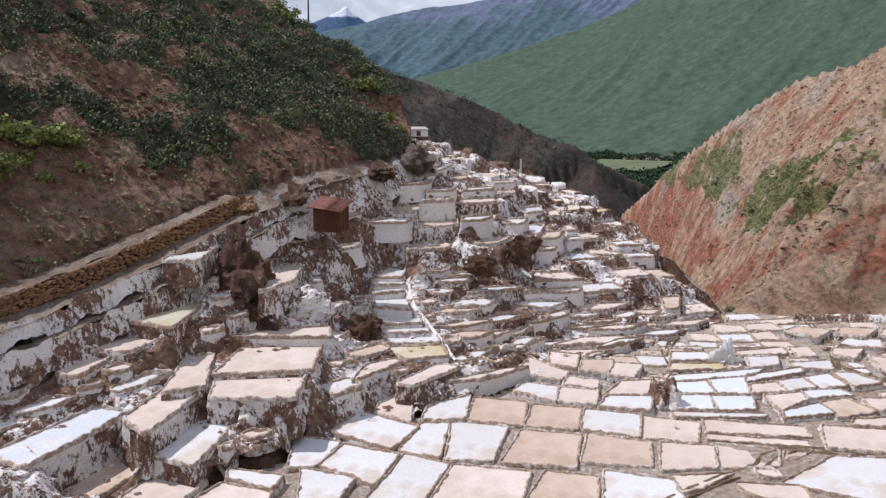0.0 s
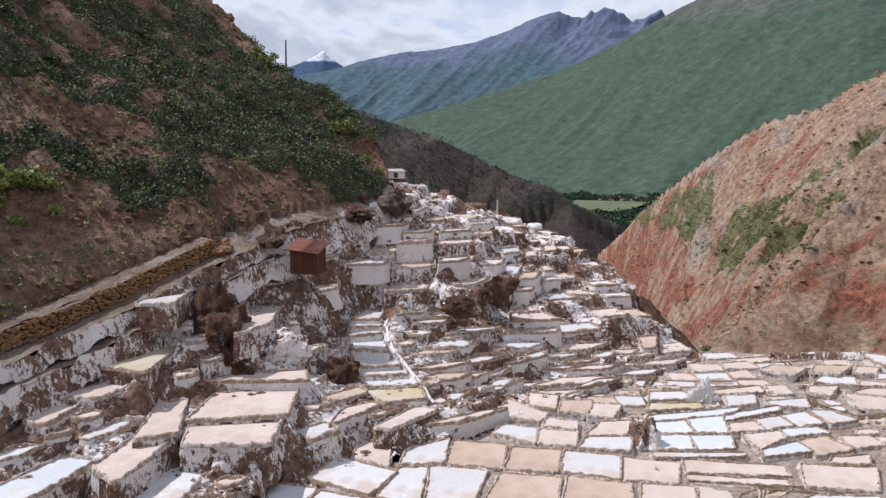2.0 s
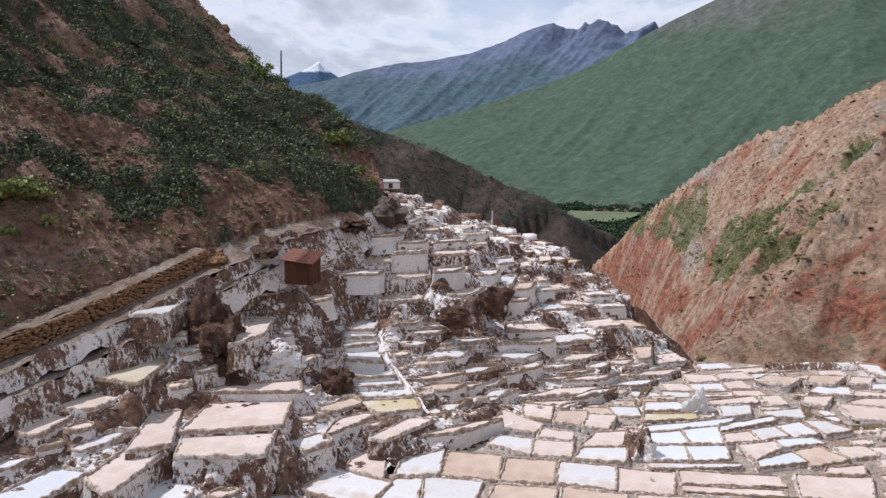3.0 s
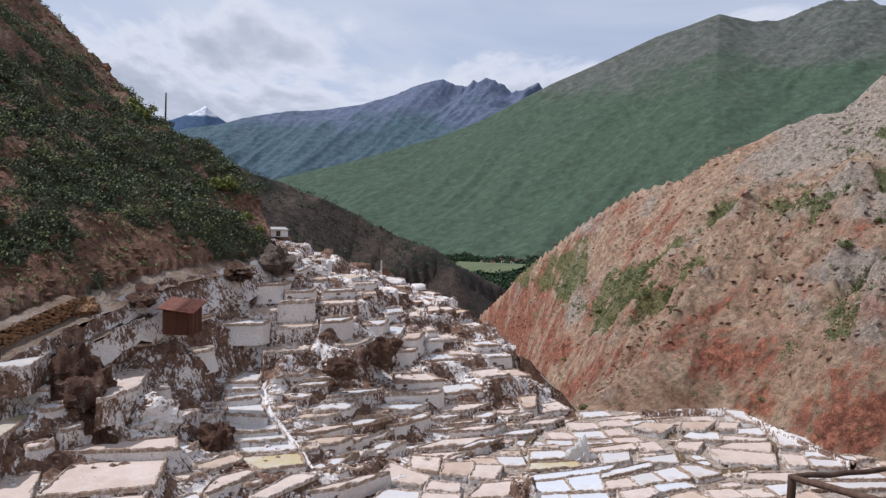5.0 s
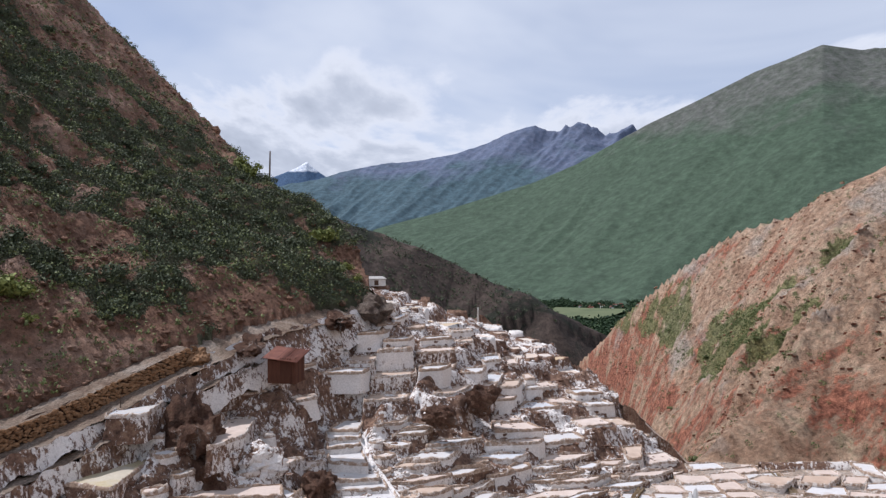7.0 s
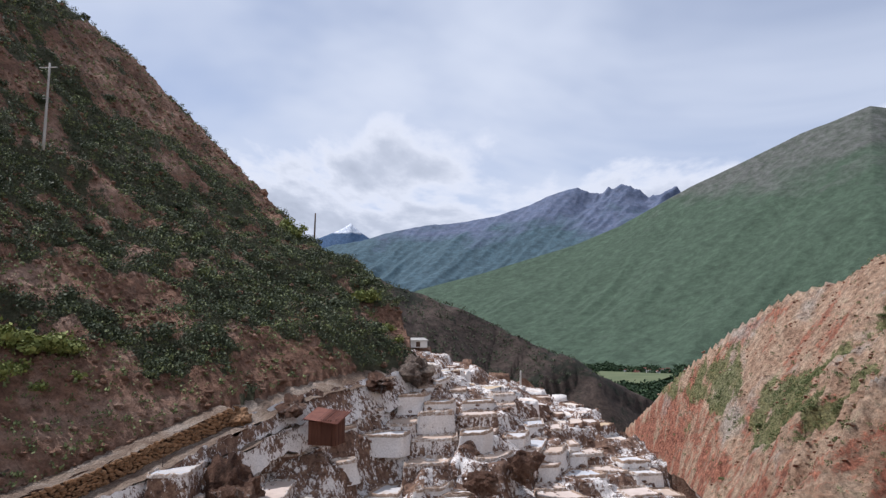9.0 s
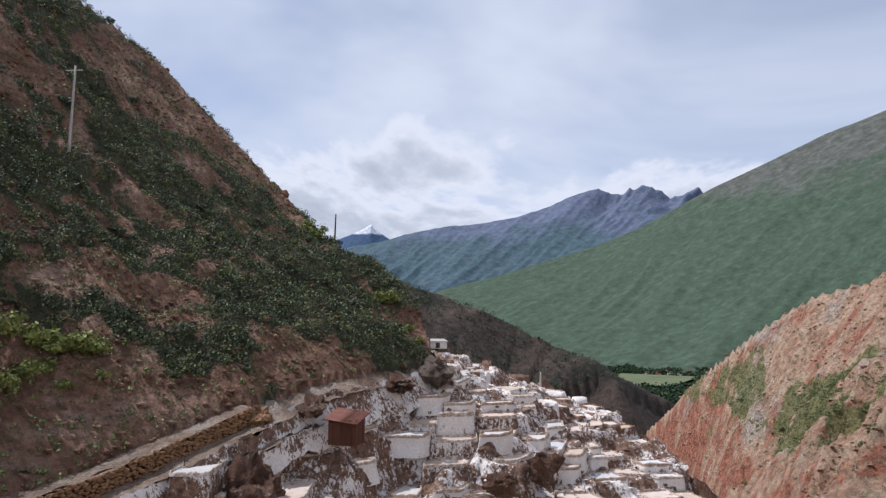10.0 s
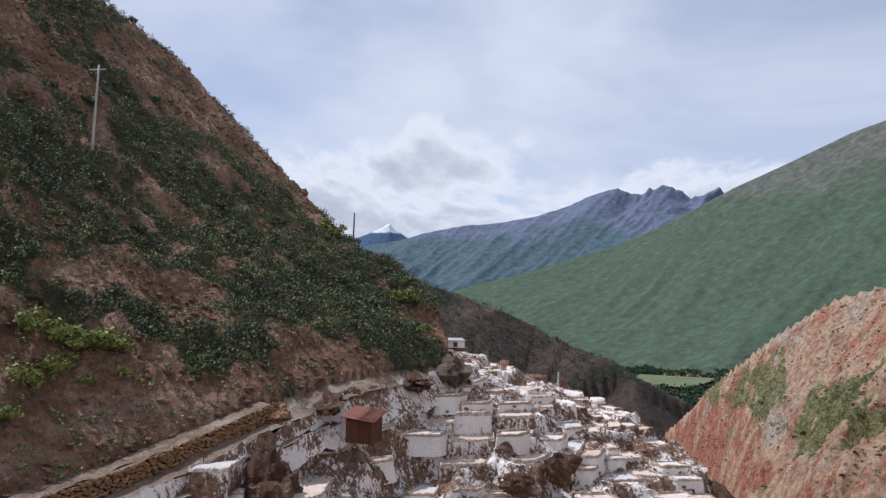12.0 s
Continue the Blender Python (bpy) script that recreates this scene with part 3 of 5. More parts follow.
pan_at(0.233, "w", (32.1, 40.8), (34.2, 40.4), (35.0, 41.7), (32.8, 42.5))
pan_at(0.244, "w", (31.8, 38.7), (35.6, 38.2), (35.7, 39.2), (32.3, 39.8))
pan_at(0.25, "w", (32.8, 42.6), (34.8, 42.1), (35.4, 43.5), (33.4, 43.7))
pan_at(0.611, "w", (32.8, 50.6), (33.5, 48.8), (34.7, 52.4), (33.3, 53.1))
pan_at(0.122, "w", (29.3, 37.6), (35.8, 37.0), (36.3, 38.1), (30.1, 38.8))
pan_at(0.283, "w", (34.7, 41.7), (35.9, 41.2), (36.4, 42.3), (35.3, 42.9))

HUT_YARD = [(-8.5, 47.2), (-6.3, 47.2), (-6.3, 49.2), (-8.5, 49.2)]
SLOPE, PLACED = [], [ring for _, _, ring in PANS] + [HUT_YARD]


def taken(corners, grow=0.12):
    c = np.array(corners)
    mid = c.mean(0)
    probe = np.concatenate([[mid], mid + (c - mid) * (0.66 + grow), mid + (0.5 * (c + np.roll(c, 1, 0)) - mid) * (0.66 + grow)])
    return any(abs(p[0][0] - mid[0]) < 9 and abs(p[0][1] - mid[1]) < 9 and inside(probe[:, 0], probe[:, 1], p).any() for p in PLACED)


def on_slope(s, t):
    """A place on the terraced slope: s along it (in the points of FOOT), t from its foot (0) to the path (1)."""
    a, b = np.array(FOOT), np.array(TOP)
    k = np.arange(len(a))
    low = np.array([np.interp(s, k, a[:, i]) for i in range(3)])
    high = np.array([np.interp(s, k, b[:, i]) for i in range(3)])
    place = low + (high - low) * t
    place[2] = low[2] + (high[2] - low[2]) * max(t, 0.0) ** float(np.interp(place[1], [45, 57], [2.0, 1.25]))
    return place


def drawn_to_beds(x, y, z):
    """A height on the even slope, drawn towards the beds that are known close by."""
    pull, weight = 0.0, 0.15
    for zp, _, ring in PANS:
        if zp > 0.5:
            c = np.mean(ring, 0)
            w = math.exp(-((x - c[0]) ** 2 + (y - c[1]) ** 2) / 10.0)
            pull, weight = pull + w * (zp - z), weight + w
    return z + float(np.clip(pull / weight, -1.2, 1.2))


def plan_slope():
    """Rows of pans along the contours; each row steps down to the next behind one long ragged wall."""
    rng, rows = random.Random(5), 11

    def edge(s, i):
        if i in (0, rows):
            return i / rows
        return (i + 0.8 * float(bumps(np.array(s * 1.7), np.array(i * 3.1), 90)) + 0.35 * math.sin(s * 2.1 + i)) / rows
    for i in range(rows):
        s = 1.15 + rng.uniform(0, 0.1)
        while s < 10.9:
            mid = (i + 0.5) / rows
            here = on_slope(s, mid)
            span = np.linalg.norm(on_slope(min(s + 0.05, 11), mid)[:2] - here[:2]) * 20
            ds = rng.uniform(1.3, 3.2) * (1.0 if s < 7.5 else 1.25) / max(span, 2.0)
            # the beds climb like stairs away from the basin, then fall back behind a bank
            climb = s * 0.8 + i * 0.29 + 0.7 * float(bumps(np.array(s * 0.9), np.array(i * 0.7), 91))
            lift = (1.4 if here[1] > 52 else 0.9) * (climb - math.floor(climb) - 0.5) * (0.45 if i > rows - 4 else 1.0)
            broad = rng.uniform(0.86, 0.99)
            skew = 0.25 * ds * rng.uniform(-1, 1)

            def across(at, k):
                a, b = edge(at, i), edge(at, i + 1)
                return on_slope(at, b + (a - b) * k)
            q = [across(s + skew, broad), across(s + ds + skew * 0.5, broad), across(s + ds - 0.015, 0.03), across(s + 0.01, 0.03)]
            xy = [tuple(p[:2]) for p in q]
            area = sum(a[0] * b[1] - b[0] * a[1] for a, b in zip(xy, xy[1:] + xy[:1])) / 2
            xy = xy if area > 0 else xy[::-1]
            c = np.mean(xy, 0)
            z = drawn_to_beds(c[0], c[1], on_slope(s, (i + 0.45) / rows)[2] + lift) + rng.uniform(-0.06, 0.06)
            s += ds
            if taken(xy) or abs(area) < 0.7 or (i >= rows - 1 and s < 6) or float(bumps(np.array(s * 1.6), np.array(i * 0.8), 92)) > 0.29:
                continue
            SLOPE.append((z, rng.choice("wwwwpppppttb"), xy))
            PLACED.append(xy)


def plan_small():
    """Small pans wedged into the ground left between the terraces."""
    rng, made = random.Random(17), 0
    for n in range(6000):
        s, t = (rng.uniform(2.0, 6.4), rng.uniform(0.3, 0.93)) if n % 2 else (rng.uniform(1.3, 7.0), rng.uniform(0.02, 0.9))
        p, q = on_slope(s, t), on_slope(s + 0.05, t)
        a = math.atan2(q[1] - p[1], q[0] - p[0])
        u, v = np.array([math.cos(a), math.sin(a)]), np.array([-math.sin(a), math.cos(a)])
        w, d = rng.uniform(0.6, 1.4) * (1.0 if n < 3500 else 0.6), rng.uniform(0.5, 1.0) * (1.0 if n < 3500 else 0.6)
        xy = [tuple(p[:2] + u * w * i * rng.uniform(0.85, 1.1) + v * d * j * rng.uniform(0.85, 1.1)) for i, j in ((-1, -1), (1, -1), (1, 1), (-1, 1))]
        if made >= 260 or taken(xy, 0.3):
            continue
        SLOPE.append((drawn_to_beds(p[0], p[1], p[2]) + rng.uniform(-0.1, 0.2), rng.choice("wwppptt"), xy))
        PLACED.append(xy)
        made += 1


plan_slope()
plan_small()


def to_ring(x, y, ring):
    """Distance to a four-cornered bed in plan, nought inside it."""
    d = np.full(x.shape, 1e9)
    for (ax, ay), (bx, by) in zip(ring, ring[1:] + ring[:1]):
        ux, uy = bx - ax, by - ay
        k = np.clip(((x - ax) * ux + (y - ay) * uy) / (ux * ux + uy * uy + 1e-9), 0, 1)
        d = np.minimum(d, np.hypot(x - ax - k * ux, y - ay - k * uy))
    return np.where(inside(x, y, ring), 0.0, d)


def made_ground(x, y, even, d_top):
    """The ground that carries the beds: it lies at the lower bed's foot, and heaps up into banks where no bed is near."""
    wx, wy = x + 0.3 * fbm(x, y, 1.0, 3, seed=7), y + 0.3 * fbm(x, y, 1.0, 3, seed=8)
    steep = np.clip((y - 43) / 6, 0, 1)
    least = math.exp(-1.8 / 0.28) + np.exp(-d_top / 0.6)
    total, weight, near, cap = least * (even - 0.1), least, np.full(x.shape, 3.0), np.full(x.shape, 1e9)
    for zp, _, ring in PANS + SLOPE:
        r = np.array(ring)
        lo, hi = r.min(0) - 2.6, r.max(0) + 2.6
        m = np.nonzero((x > lo[0]) & (x < hi[0]) & (y > lo[1]) & (y < hi[1]))[0]
        if len(m):
            d = to_ring(wx[m], wy[m], ring)
            w = np.exp(-d / 0.28 - (0.1 + 0.8 * steep[m]) * np.clip(zp - even[m], -3, 3))
            total[m] = total[m] + w * zp
            weight[m] = weight[m] + w
            near[m] = np.minimum(near[m], d)
            cap[m] = np.where(to_ring(x[m], y[m], ring) < 0.1, np.minimum(cap[m], zp - 0.07), cap[m])
    gap = np.clip((near - 0.15) / 0.9, 0, 1)
    heap = 0.35 * fbm(x, y, 1.3, 4, seed=9) + 1.1 * np.clip(folds(x, y, 2.6, 3, 10) - 0.05, 0, 1)
    return np.minimum(total / weight - 0.12 + 0.1 * fbm(x, y, 0.6, 3, seed=11) + gap * heap, cap)


def by_bearing(line):
    """A line in plan as bearing, distance and height from the lookout, in order of bearing."""
    p = np.array(line)
    a = np.degrees(np.arctan2(p[:, 0], p[:, 1]))
    order = np.argsort(a)
    return a[order], np.hypot(p[:, 0], p[:, 1])[order], p[order, 2]


def land(x, y):
    """Height of the ground and the kind of ground: 0 basin, 1 shaded hill, 2 red hill, 3 dark ridge, 4 valley, 5 under the terraces."""
    r = np.hypot(x, y)
    # basin with the lookout's mound in it, then the gorge, then the broad valley
    mound = 14.4 - np.clip((r - 1.6) * 0.95, 0, 40) - np.clip(1.5 - r, 0, 1) * 0
    deck = 11.5 - np.clip((np.hypot(np.clip(np.abs(x - 12) - 5.4, 0, None), np.clip(np.abs(y - 7.2) - 1.8, 0, None))) * 2.2, 0, 40)
    base = np.maximum(np.maximum(mound, deck), -0.03 + 0.12 * fbm(x, y, 1.5, 3, seed=12))
    down = np.interp(y, [-1e4, 56, 75, 110, 180, 330, 560, 900, 1e4], [0, 0, -9, -20, -40, -75, -105, VALLEY, VALLEY])
    z = np.where(y > 56, down, base)
    z = np.where(y < -3, np.maximum(z, 8 + 0.05 * np.abs(y)), z)
    kind = np.where(y > 420, 4, np.where(y > 64, 3, 0))
    rough = fbm(x, y, 6, 4, seed=3)
    d_foot, z_foot, _ = to_line(x, y, FOOT)
    d_top, z_top, s_top = to_line(x, y, TOP)
    terrace = inside(x, y, FOOT + TOP[::-1])
    brink = z_foot - 1.1 * d_foot + 1.5 * rough
    z = np.where(~terrace & (y > 54) & (brink > z), brink, z)
    bedded = z_foot + (z_top - z_foot) * (d_foot / (d_foot + d_top + 1e-6)) ** np.interp(y, [45, 57], [2.0, 1.25])
    if terrace.any():
        z[terrace] = made_ground(x[terrace], y[terrace], bedded[terrace], d_top[terrace])
    kind = np.where(terrace, 5, kind)
    # dark ridge across the gorge mouth
    d, zc, s = to_line(x, y, MID_CREST)
    ridge = zc - 0.62 * d + np.clip(d / 25, 0, 1) * 9 * folds(s, d * 0.35, 40, 4, 21) + 1.6 * fbm(x, y, 9, 4, seed=24)
    up = (ridge > z) & ~terrace & (y > 120)
    z, kind = np.where(up, ridge, z), np.where(up, 3, kind)
    # red hill
    ring = RED_FOOT + RED_CREST[::-1]
    d_f, z_f, s_f = soft_line(x, y, RED_FOOT, RED_CREST)
    d_c, z_c, s_c = soft_line(x, y, RED_CREST, RED_FOOT)
    k = d_f / (d_f + d_c + 1e-6)
    face = z_f + (z_c - z_f) * (0.72 * k + 0.28 * np.sin(k * math.pi / 2)) + np.clip(d_f / 8, 0, 1) * np.clip(d_c / 24, 0.05, 1) * (5.0 * folds(0.3 * x - 0.95 * y + 6 * fbm(x, y, 20, 3, seed=33), (0.95 * x + 0.3 * y) * 0.3, 13, 4, 31) + 1.1 * fbm(x, y, 5, 4, seed=34) + 2.4 * folds(x, y, 6.5, 4, 36) + 1.2 * folds(x, y, 2.6, 3, 38)) + np.clip(d_f / 2.2, 0, 1) * (3.0 + 3 * fbm(x, y, 7, 3, seed=37)) * np.clip(1 - d_f / 22, 0, 1) * np.clip((78 - y) / 10, 0, 1) * np.clip((x - 29) / 7, 0.2, 1) + np.clip(d_f / 2, 0, 1) * np.clip(1.6 - d_f / 16, 0, 1) * np.clip(d_c / 14, 0.06, 1) * (1.3 * folds(0.7 * x - y + 1.5 * fbm(x, y, 6, 3, seed=39), (x + 0.7 * y) * 0.25, 4.0, 3, 40))
    # broken ledges that climb slantwise across the face
    ledge = (y - 0.12 * x + 9 * fbm(x, y, 22, 4, seed=35)) / 9.0
    ledge = ledge - np.floor(ledge)
    face = face + (3.4 * np.clip(ledge / 0.14, 0, 1) - 3.4 * ledge) * np.clip(0.5 + 2.2 * fbm(x, y, 16, 3, seed=32), 0, 1) * np.clip(d_f / 5, 0, 1) * np.clip(d_c / 14, 0, 1) * np.clip((120 - y) / 30, 0, 1) * np.clip((x - 33) / 12, 0, 1)
    red = inside(x, y, ring)
    back = z_c - 0.45 * d_c + rough
    z, kind = np.where(red, face, z), np.where(red, 2, kind)
    behind = ~red & (back > z) & (x > 25) & (d_c < d_f)
    z, kind = np.where(behind, back, z), np.where(behind, 2, kind)
    # shaded hill
    d_f, d_c, z_c = to_line(x, y, HILL_FOOT)[0], *to_line(x, y, HILL_CREST)[:2]
    way = np.degrees(np.arctan2(x, y))
    low, high = by_bearing(HILL_FOOT), by_bearing(HILL_CREST)
    r_f, z_f = np.interp(way, low[0], low[1]), np.interp(way, low[0], low[2])
    r_c, z_h = np.interp(way, high[0], high[1]), np.interp(way, high[0], high[2])
    k = np.clip((r - r_f) / (r_c - r_f), 0, 1)
    k = 0.88 * k + 0.12 * k * k
    dark = (r > r_f) & (r < r_c) & (way > -90) & (way < -2.45)
    face = z_f + (z_h - z_f) * k + np.clip(d_f / 4, 0, 1) * (1.6 + 2.2 * np.clip((y - 55) / 25, 0, 1)) * np.clip(1 - d_f / 22, 0, 1) * (1 + 0.9 * fbm(x, y, 9, 3, seed=45)) + np.clip(d_f / 10, 0, 1) * np.clip(d_c / 8, 0.1, 1) * (1.9 * folds(y - 0.3 * x + 4 * fbm(x, y, 18, 3, seed=43), x * 0.3, 15, 4, 41)) + np.clip(d_f / 4, 0, 1) * (0.9 * fbm(x, y, 4, 4, seed=44) + 0.9 * folds(x, y, 4.5, 4, 46) + 0.45 * folds(x, y, 2.2, 3, 48))
    z, kind = np.where(dark, face, z), np.where(dark, 1, kind)
    verge = ~dark & ~terrace & (d_top < 3.2) & (y > 8)
    z, kind = np.where(verge, z_top - 0.3 + 0.2 * rough, z), np.where(verge, 1, kind)
    back = z_c - 0.9 * d_c + rough
    behind = ~dark & ~terrace & ~verge & (back > z) & (d_c < d_f) & (x < 0)
    z, kind = np.where(behind, back, z), np.where(behind, 1, kind)
    z = z + np.where(kind == 4, 4 * fbm(x, y, 120, 3, seed=51), 0)
    return z, kind


def grid_mesh(name, verts, nu, nv, mask=None):
    """A sheet of nu x nv places; mask keeps some of its cells."""
    i = np.arange((nu - 1) * (nv - 1)).reshape(nu - 1, nv - 1)
    a = (np.arange(nu - 1)[:, None] * nv + np.arange(nv - 1)[None, :])
    quads = np.stack([a, a + nv, a + nv + 1, a + 1], -1).reshape(-1, 4)
    if mask is not None:
        quads = quads[mask.reshape(-1)]
        used = np.unique(quads)
        table = np.full(len(verts), -1)
        table[used] = np.arange(len(used))
        verts, quads = verts[used], table[quads]
    return raw_mesh(name, verts, quads)


def raw_mesh(name, verts, quads, smooth=True):
    me = bpy.data.meshes.new(name)
    me.vertices.add(len(verts))
    me.vertices.foreach_set("co", np.asarray(verts, np.float32).ravel())
    me.loops.add(quads.size)
    me.loops.foreach_set("vertex_index", quads.astype(np.int32).ravel())
    me.polygons.add(len(quads))
    me.polygons.foreach_set("loop_start", np.arange(0, quads.size, quads.shape[1], dtype=np.int32))
    me.polygons.foreach_set("use_smooth", np.full(len(quads), smooth))
    me.update(calc_edges=True)
    me.validate()
    return me


def stand(name, me, mat, parent=None, label="", category="", group="", kind=""):
    ob = new(name, me)
    if mat:
        me.materials.append(mat)
    ob.parent = parent
    return tagged(ob, label, category, group, kind)


def make_land():
    bearing = np.radians(np.concatenate([np.arange(-180, -45, 3.0), np.arange(-45, 60, 0.125), np.arange(60, 180.1, 3.0)]))
    reach = [0.002, 0.6, 1.2]
    while reach[-1] < 4900:
        reach.append(reach[-1] * (1.009 if 24 < reach[-1] < 190 else 1.012 if 190 < reach[-1] < 330 else 1.035) + 0.03)
    reach = np.array(reach)
    b, r = np.meshgrid(bearing, reach, indexing="ij")
    x, y = 0.2 + r * np.sin(b), r * np.cos(b) - 0.3
    z, kind = land(x, y)
    z = np.where(kind == 5, z - 0.7, z)
    verts = np.stack([x, y, z], -1).reshape(-1, 3)
    cell = np.maximum.reduce([kind[:-1, :-1], kind[1:, :-1], kind[:-1, 1:], kind[1:, 1:]])
    for k, name, mat, label in ((0, "ground", "ground", "pale salty earth of the basin floor and gorge"), (1, "hillside_shaded", "left", "steep brown earth hillside with dark scrub, in shade"), (2, "hillside_red", "right", "sunlit red and tan eroded earth hillside with scrub"), (5, "terrace_subsoil", "bank", "brown earth under the terraces"), (3, "ridge", "mid", "brown rocky ridge across the gorge, its shade put into the colour"), (4, "valley_floor", "valley", "flat green valley floor with fields")):
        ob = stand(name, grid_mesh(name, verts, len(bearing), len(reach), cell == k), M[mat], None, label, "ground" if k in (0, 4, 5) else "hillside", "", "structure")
        if k in (1, 2):
            at = np.array([tuple(v.co) for v in ob.data.vertices])
            grown = ob.data.attributes.new("plant_cover", "FLOAT", "POINT")
            grown.data.foreach_set("value", (hill_cover if k == 1 else red_cover)(at[:, 0], at[:, 1], at[:, 2]).astype(np.float32))
    for step, x0, x1, y0, y1 in ((0.13, -24.0, 25.0, 24.0, 56.0), (0.17, -13.0, 25.0, 56.0, 96.0)):
        x, y = np.meshgrid(np.arange(x0, x1, step), np.arange(y0, y1 + step / 2, step), indexing="ij")
        z, kind = land(x, y)
        verts = np.stack([x, y, z], -1).reshape(-1, 3)
        cell = (kind[:-1, :-1] == 5) & (kind[1:, 1:] == 5) & (kind[1:, :-1] == 5) & (kind[:-1, 1:] == 5)
        stand("terrace_ground", grid_mesh("terrace_ground", verts, *x.shape, cell), M["made"], None, "rough salt-streaked mud banks between the terraces", "ground", "", "structure")


def hill_cover(x, y, z):
    """How thick the scrub stands on the shaded hill: long drifts that slant down the face, bare cuts at its foot."""
    up, _, way = to_line(x, y, HILL_FOOT)
    across, along = up * 0.85 + way * 0.5, way * 0.85 - up * 0.5
    drift = 1.05 * fbm(across, along * 0.3, 5, 4, 0.65, seed=95) + 1.0 * fbm(x, y, 4.5, 4, 0.65, seed=96) + 0.6 * fbm(x, y, 1.6, 3, 0.6, seed=93)
    return drift + np.clip((up - 4) / 14, -0.25, 0.1) + np.clip((way - 40) / 30, 0, 0.2) * np.clip((up - 5) / 6, 0, 1)


def red_cover(x, y, z):
    """How thick the low green stands on the red hill: drifts that climb along the strata."""
    up = to_line(x, y, RED_FOOT)[0]
    over = z - 0.5 * (x - 30) + 3 * fbm(x, y, 14, 3, seed=94)
    return 1.2 * fbm(x * 0.3 + 11, over, 5, 4, 0.6, seed=97) + 0.8 * fbm(x, y, 4, 4, 0.65, seed=98) + 0.03 - 0.3 * np.clip(1 - up / 7, 0, 1) - np.clip((z - 13) / 22, 0, 0.4) - 0.25 * np.clip((44 - x) / 8, 0, 1)


make_land()


def mountain(name, mat, label, crest, foot, seed, fold, amp, step=0.11, rows=170, rocky=(90, 0)):
    """A range between a foot line and a crest line, both seen from the lookout by bearing."""
    ca, cd, ce = np.array(crest).T
    fa, fd, fz = np.array(foot).T
    bearing = np.arange(ca[0], ca[-1], step)
    k = np.concatenate([np.linspace(-0.15, 1, rows), 1 + np.linspace(0.03, 0.5, 8)])
    b, k = np.meshgrid(bearing, k, indexing="ij")
    d0, d1 = np.interp(b, fa, fd), np.interp(b, ca, cd)
    z0, z1 = np.interp(b, fa, fz), EYE[2] + d1 * np.tan(np.radians(np.interp(b, ca, ce)))
    # the crest's corners fade out down the slope
    line, n = z1[:, 0], int(3.5 / step) | 1
    eased = np.convolve(np.pad(line, n // 2, "edge"), np.ones(n) / n, "valid")[:, None]
    z1 = eased + (z1 - eased) * np.clip(k * 2.5 - 1.5, 0, 1)
    d = d0 + (d1 - d0) * k
    s = np.radians(b) * d1
    rise = np.where(k <= 1, 0.45 * k + 0.55 * np.clip(k, 0, 1) ** 1.5, 1 - (k - 1) * 1.2)
    relief = amp * folds(s + 0.4 * fold * fbm(s, d * 0.4, fold * 2, 3, seed=seed + 9) - 0.7 * d, d * 0.4, fold, 3, seed) * np.clip(1.15 - k, 0.05, 1) * np.clip(k + 0.15, 0, 1) * 1.6
    z = z0 + (z1 - z0) * rise + relief + amp * 0.16 * fbm(s - 0.6 * d, d * 0.5, fold * 0.25, 4, seed=seed + 3) * np.clip(1.3 - k, 0.25, 1)
    z = z + rocky[1] * (folds(s - 0.5 * d, d * 0.4, 130, 4, seed + 5) - 0.25) * np.clip((b - rocky[0]) / 1.5, 0, 1) * np.clip(k * 2 - 1, 0, 1)
    verts = np.stack([d * np.sin(np.radians(b)), d * np.cos(np.radians(b)), z], -1).reshape(-1, 3)
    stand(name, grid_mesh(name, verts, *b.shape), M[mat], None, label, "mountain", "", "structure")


mountain("mountain_green", "green", "broad green grassy mountain slope with rocky gullies",
         [(-6, 3500, 1.0), (2, 3500, 3.1), (5.8, 3550, 4.2), (10.1, 3600, 5.5), (13.6, 3600, 6.9), (18.7, 3600, 9.6), (23, 3600, 11.5), (26.3, 3600, 12.9), (30.7, 3550, 14.2), (33.1, 3600, 13.6), (35.8, 3650, 13.9), (38.3, 3650, 14.6), (40.1, 3650, 14.3), (41.5, 3600, 13.5), (44.5, 3600, 12.8), (60, 3500, 11)],
         [(-6, 2500, -118), (4, 2400, -118), (10, 2300, -118), (17, 2150, -118), (30, 1900, -118), (60, 1700, -118)], 61, 420, 50, rocky=(33.2, 34))
mountain("mountain_far", "blue", "distant mountain range with rocky peaks, haze put into its blue-green colour",
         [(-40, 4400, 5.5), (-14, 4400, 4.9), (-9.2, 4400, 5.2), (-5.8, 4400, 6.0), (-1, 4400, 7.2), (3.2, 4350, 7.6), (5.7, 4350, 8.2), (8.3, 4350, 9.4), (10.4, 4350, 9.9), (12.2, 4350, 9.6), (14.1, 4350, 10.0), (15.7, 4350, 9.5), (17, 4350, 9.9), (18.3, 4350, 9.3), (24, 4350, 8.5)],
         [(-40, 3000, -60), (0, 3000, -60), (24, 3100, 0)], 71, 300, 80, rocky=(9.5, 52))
mountain("mountain_snow", "snow", "far peak with a streak of snow, haze put into its blue",
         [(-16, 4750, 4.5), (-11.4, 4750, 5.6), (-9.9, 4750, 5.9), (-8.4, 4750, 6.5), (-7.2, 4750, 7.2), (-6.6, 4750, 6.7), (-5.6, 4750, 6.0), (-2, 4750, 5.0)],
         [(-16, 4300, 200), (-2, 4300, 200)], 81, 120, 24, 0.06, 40)


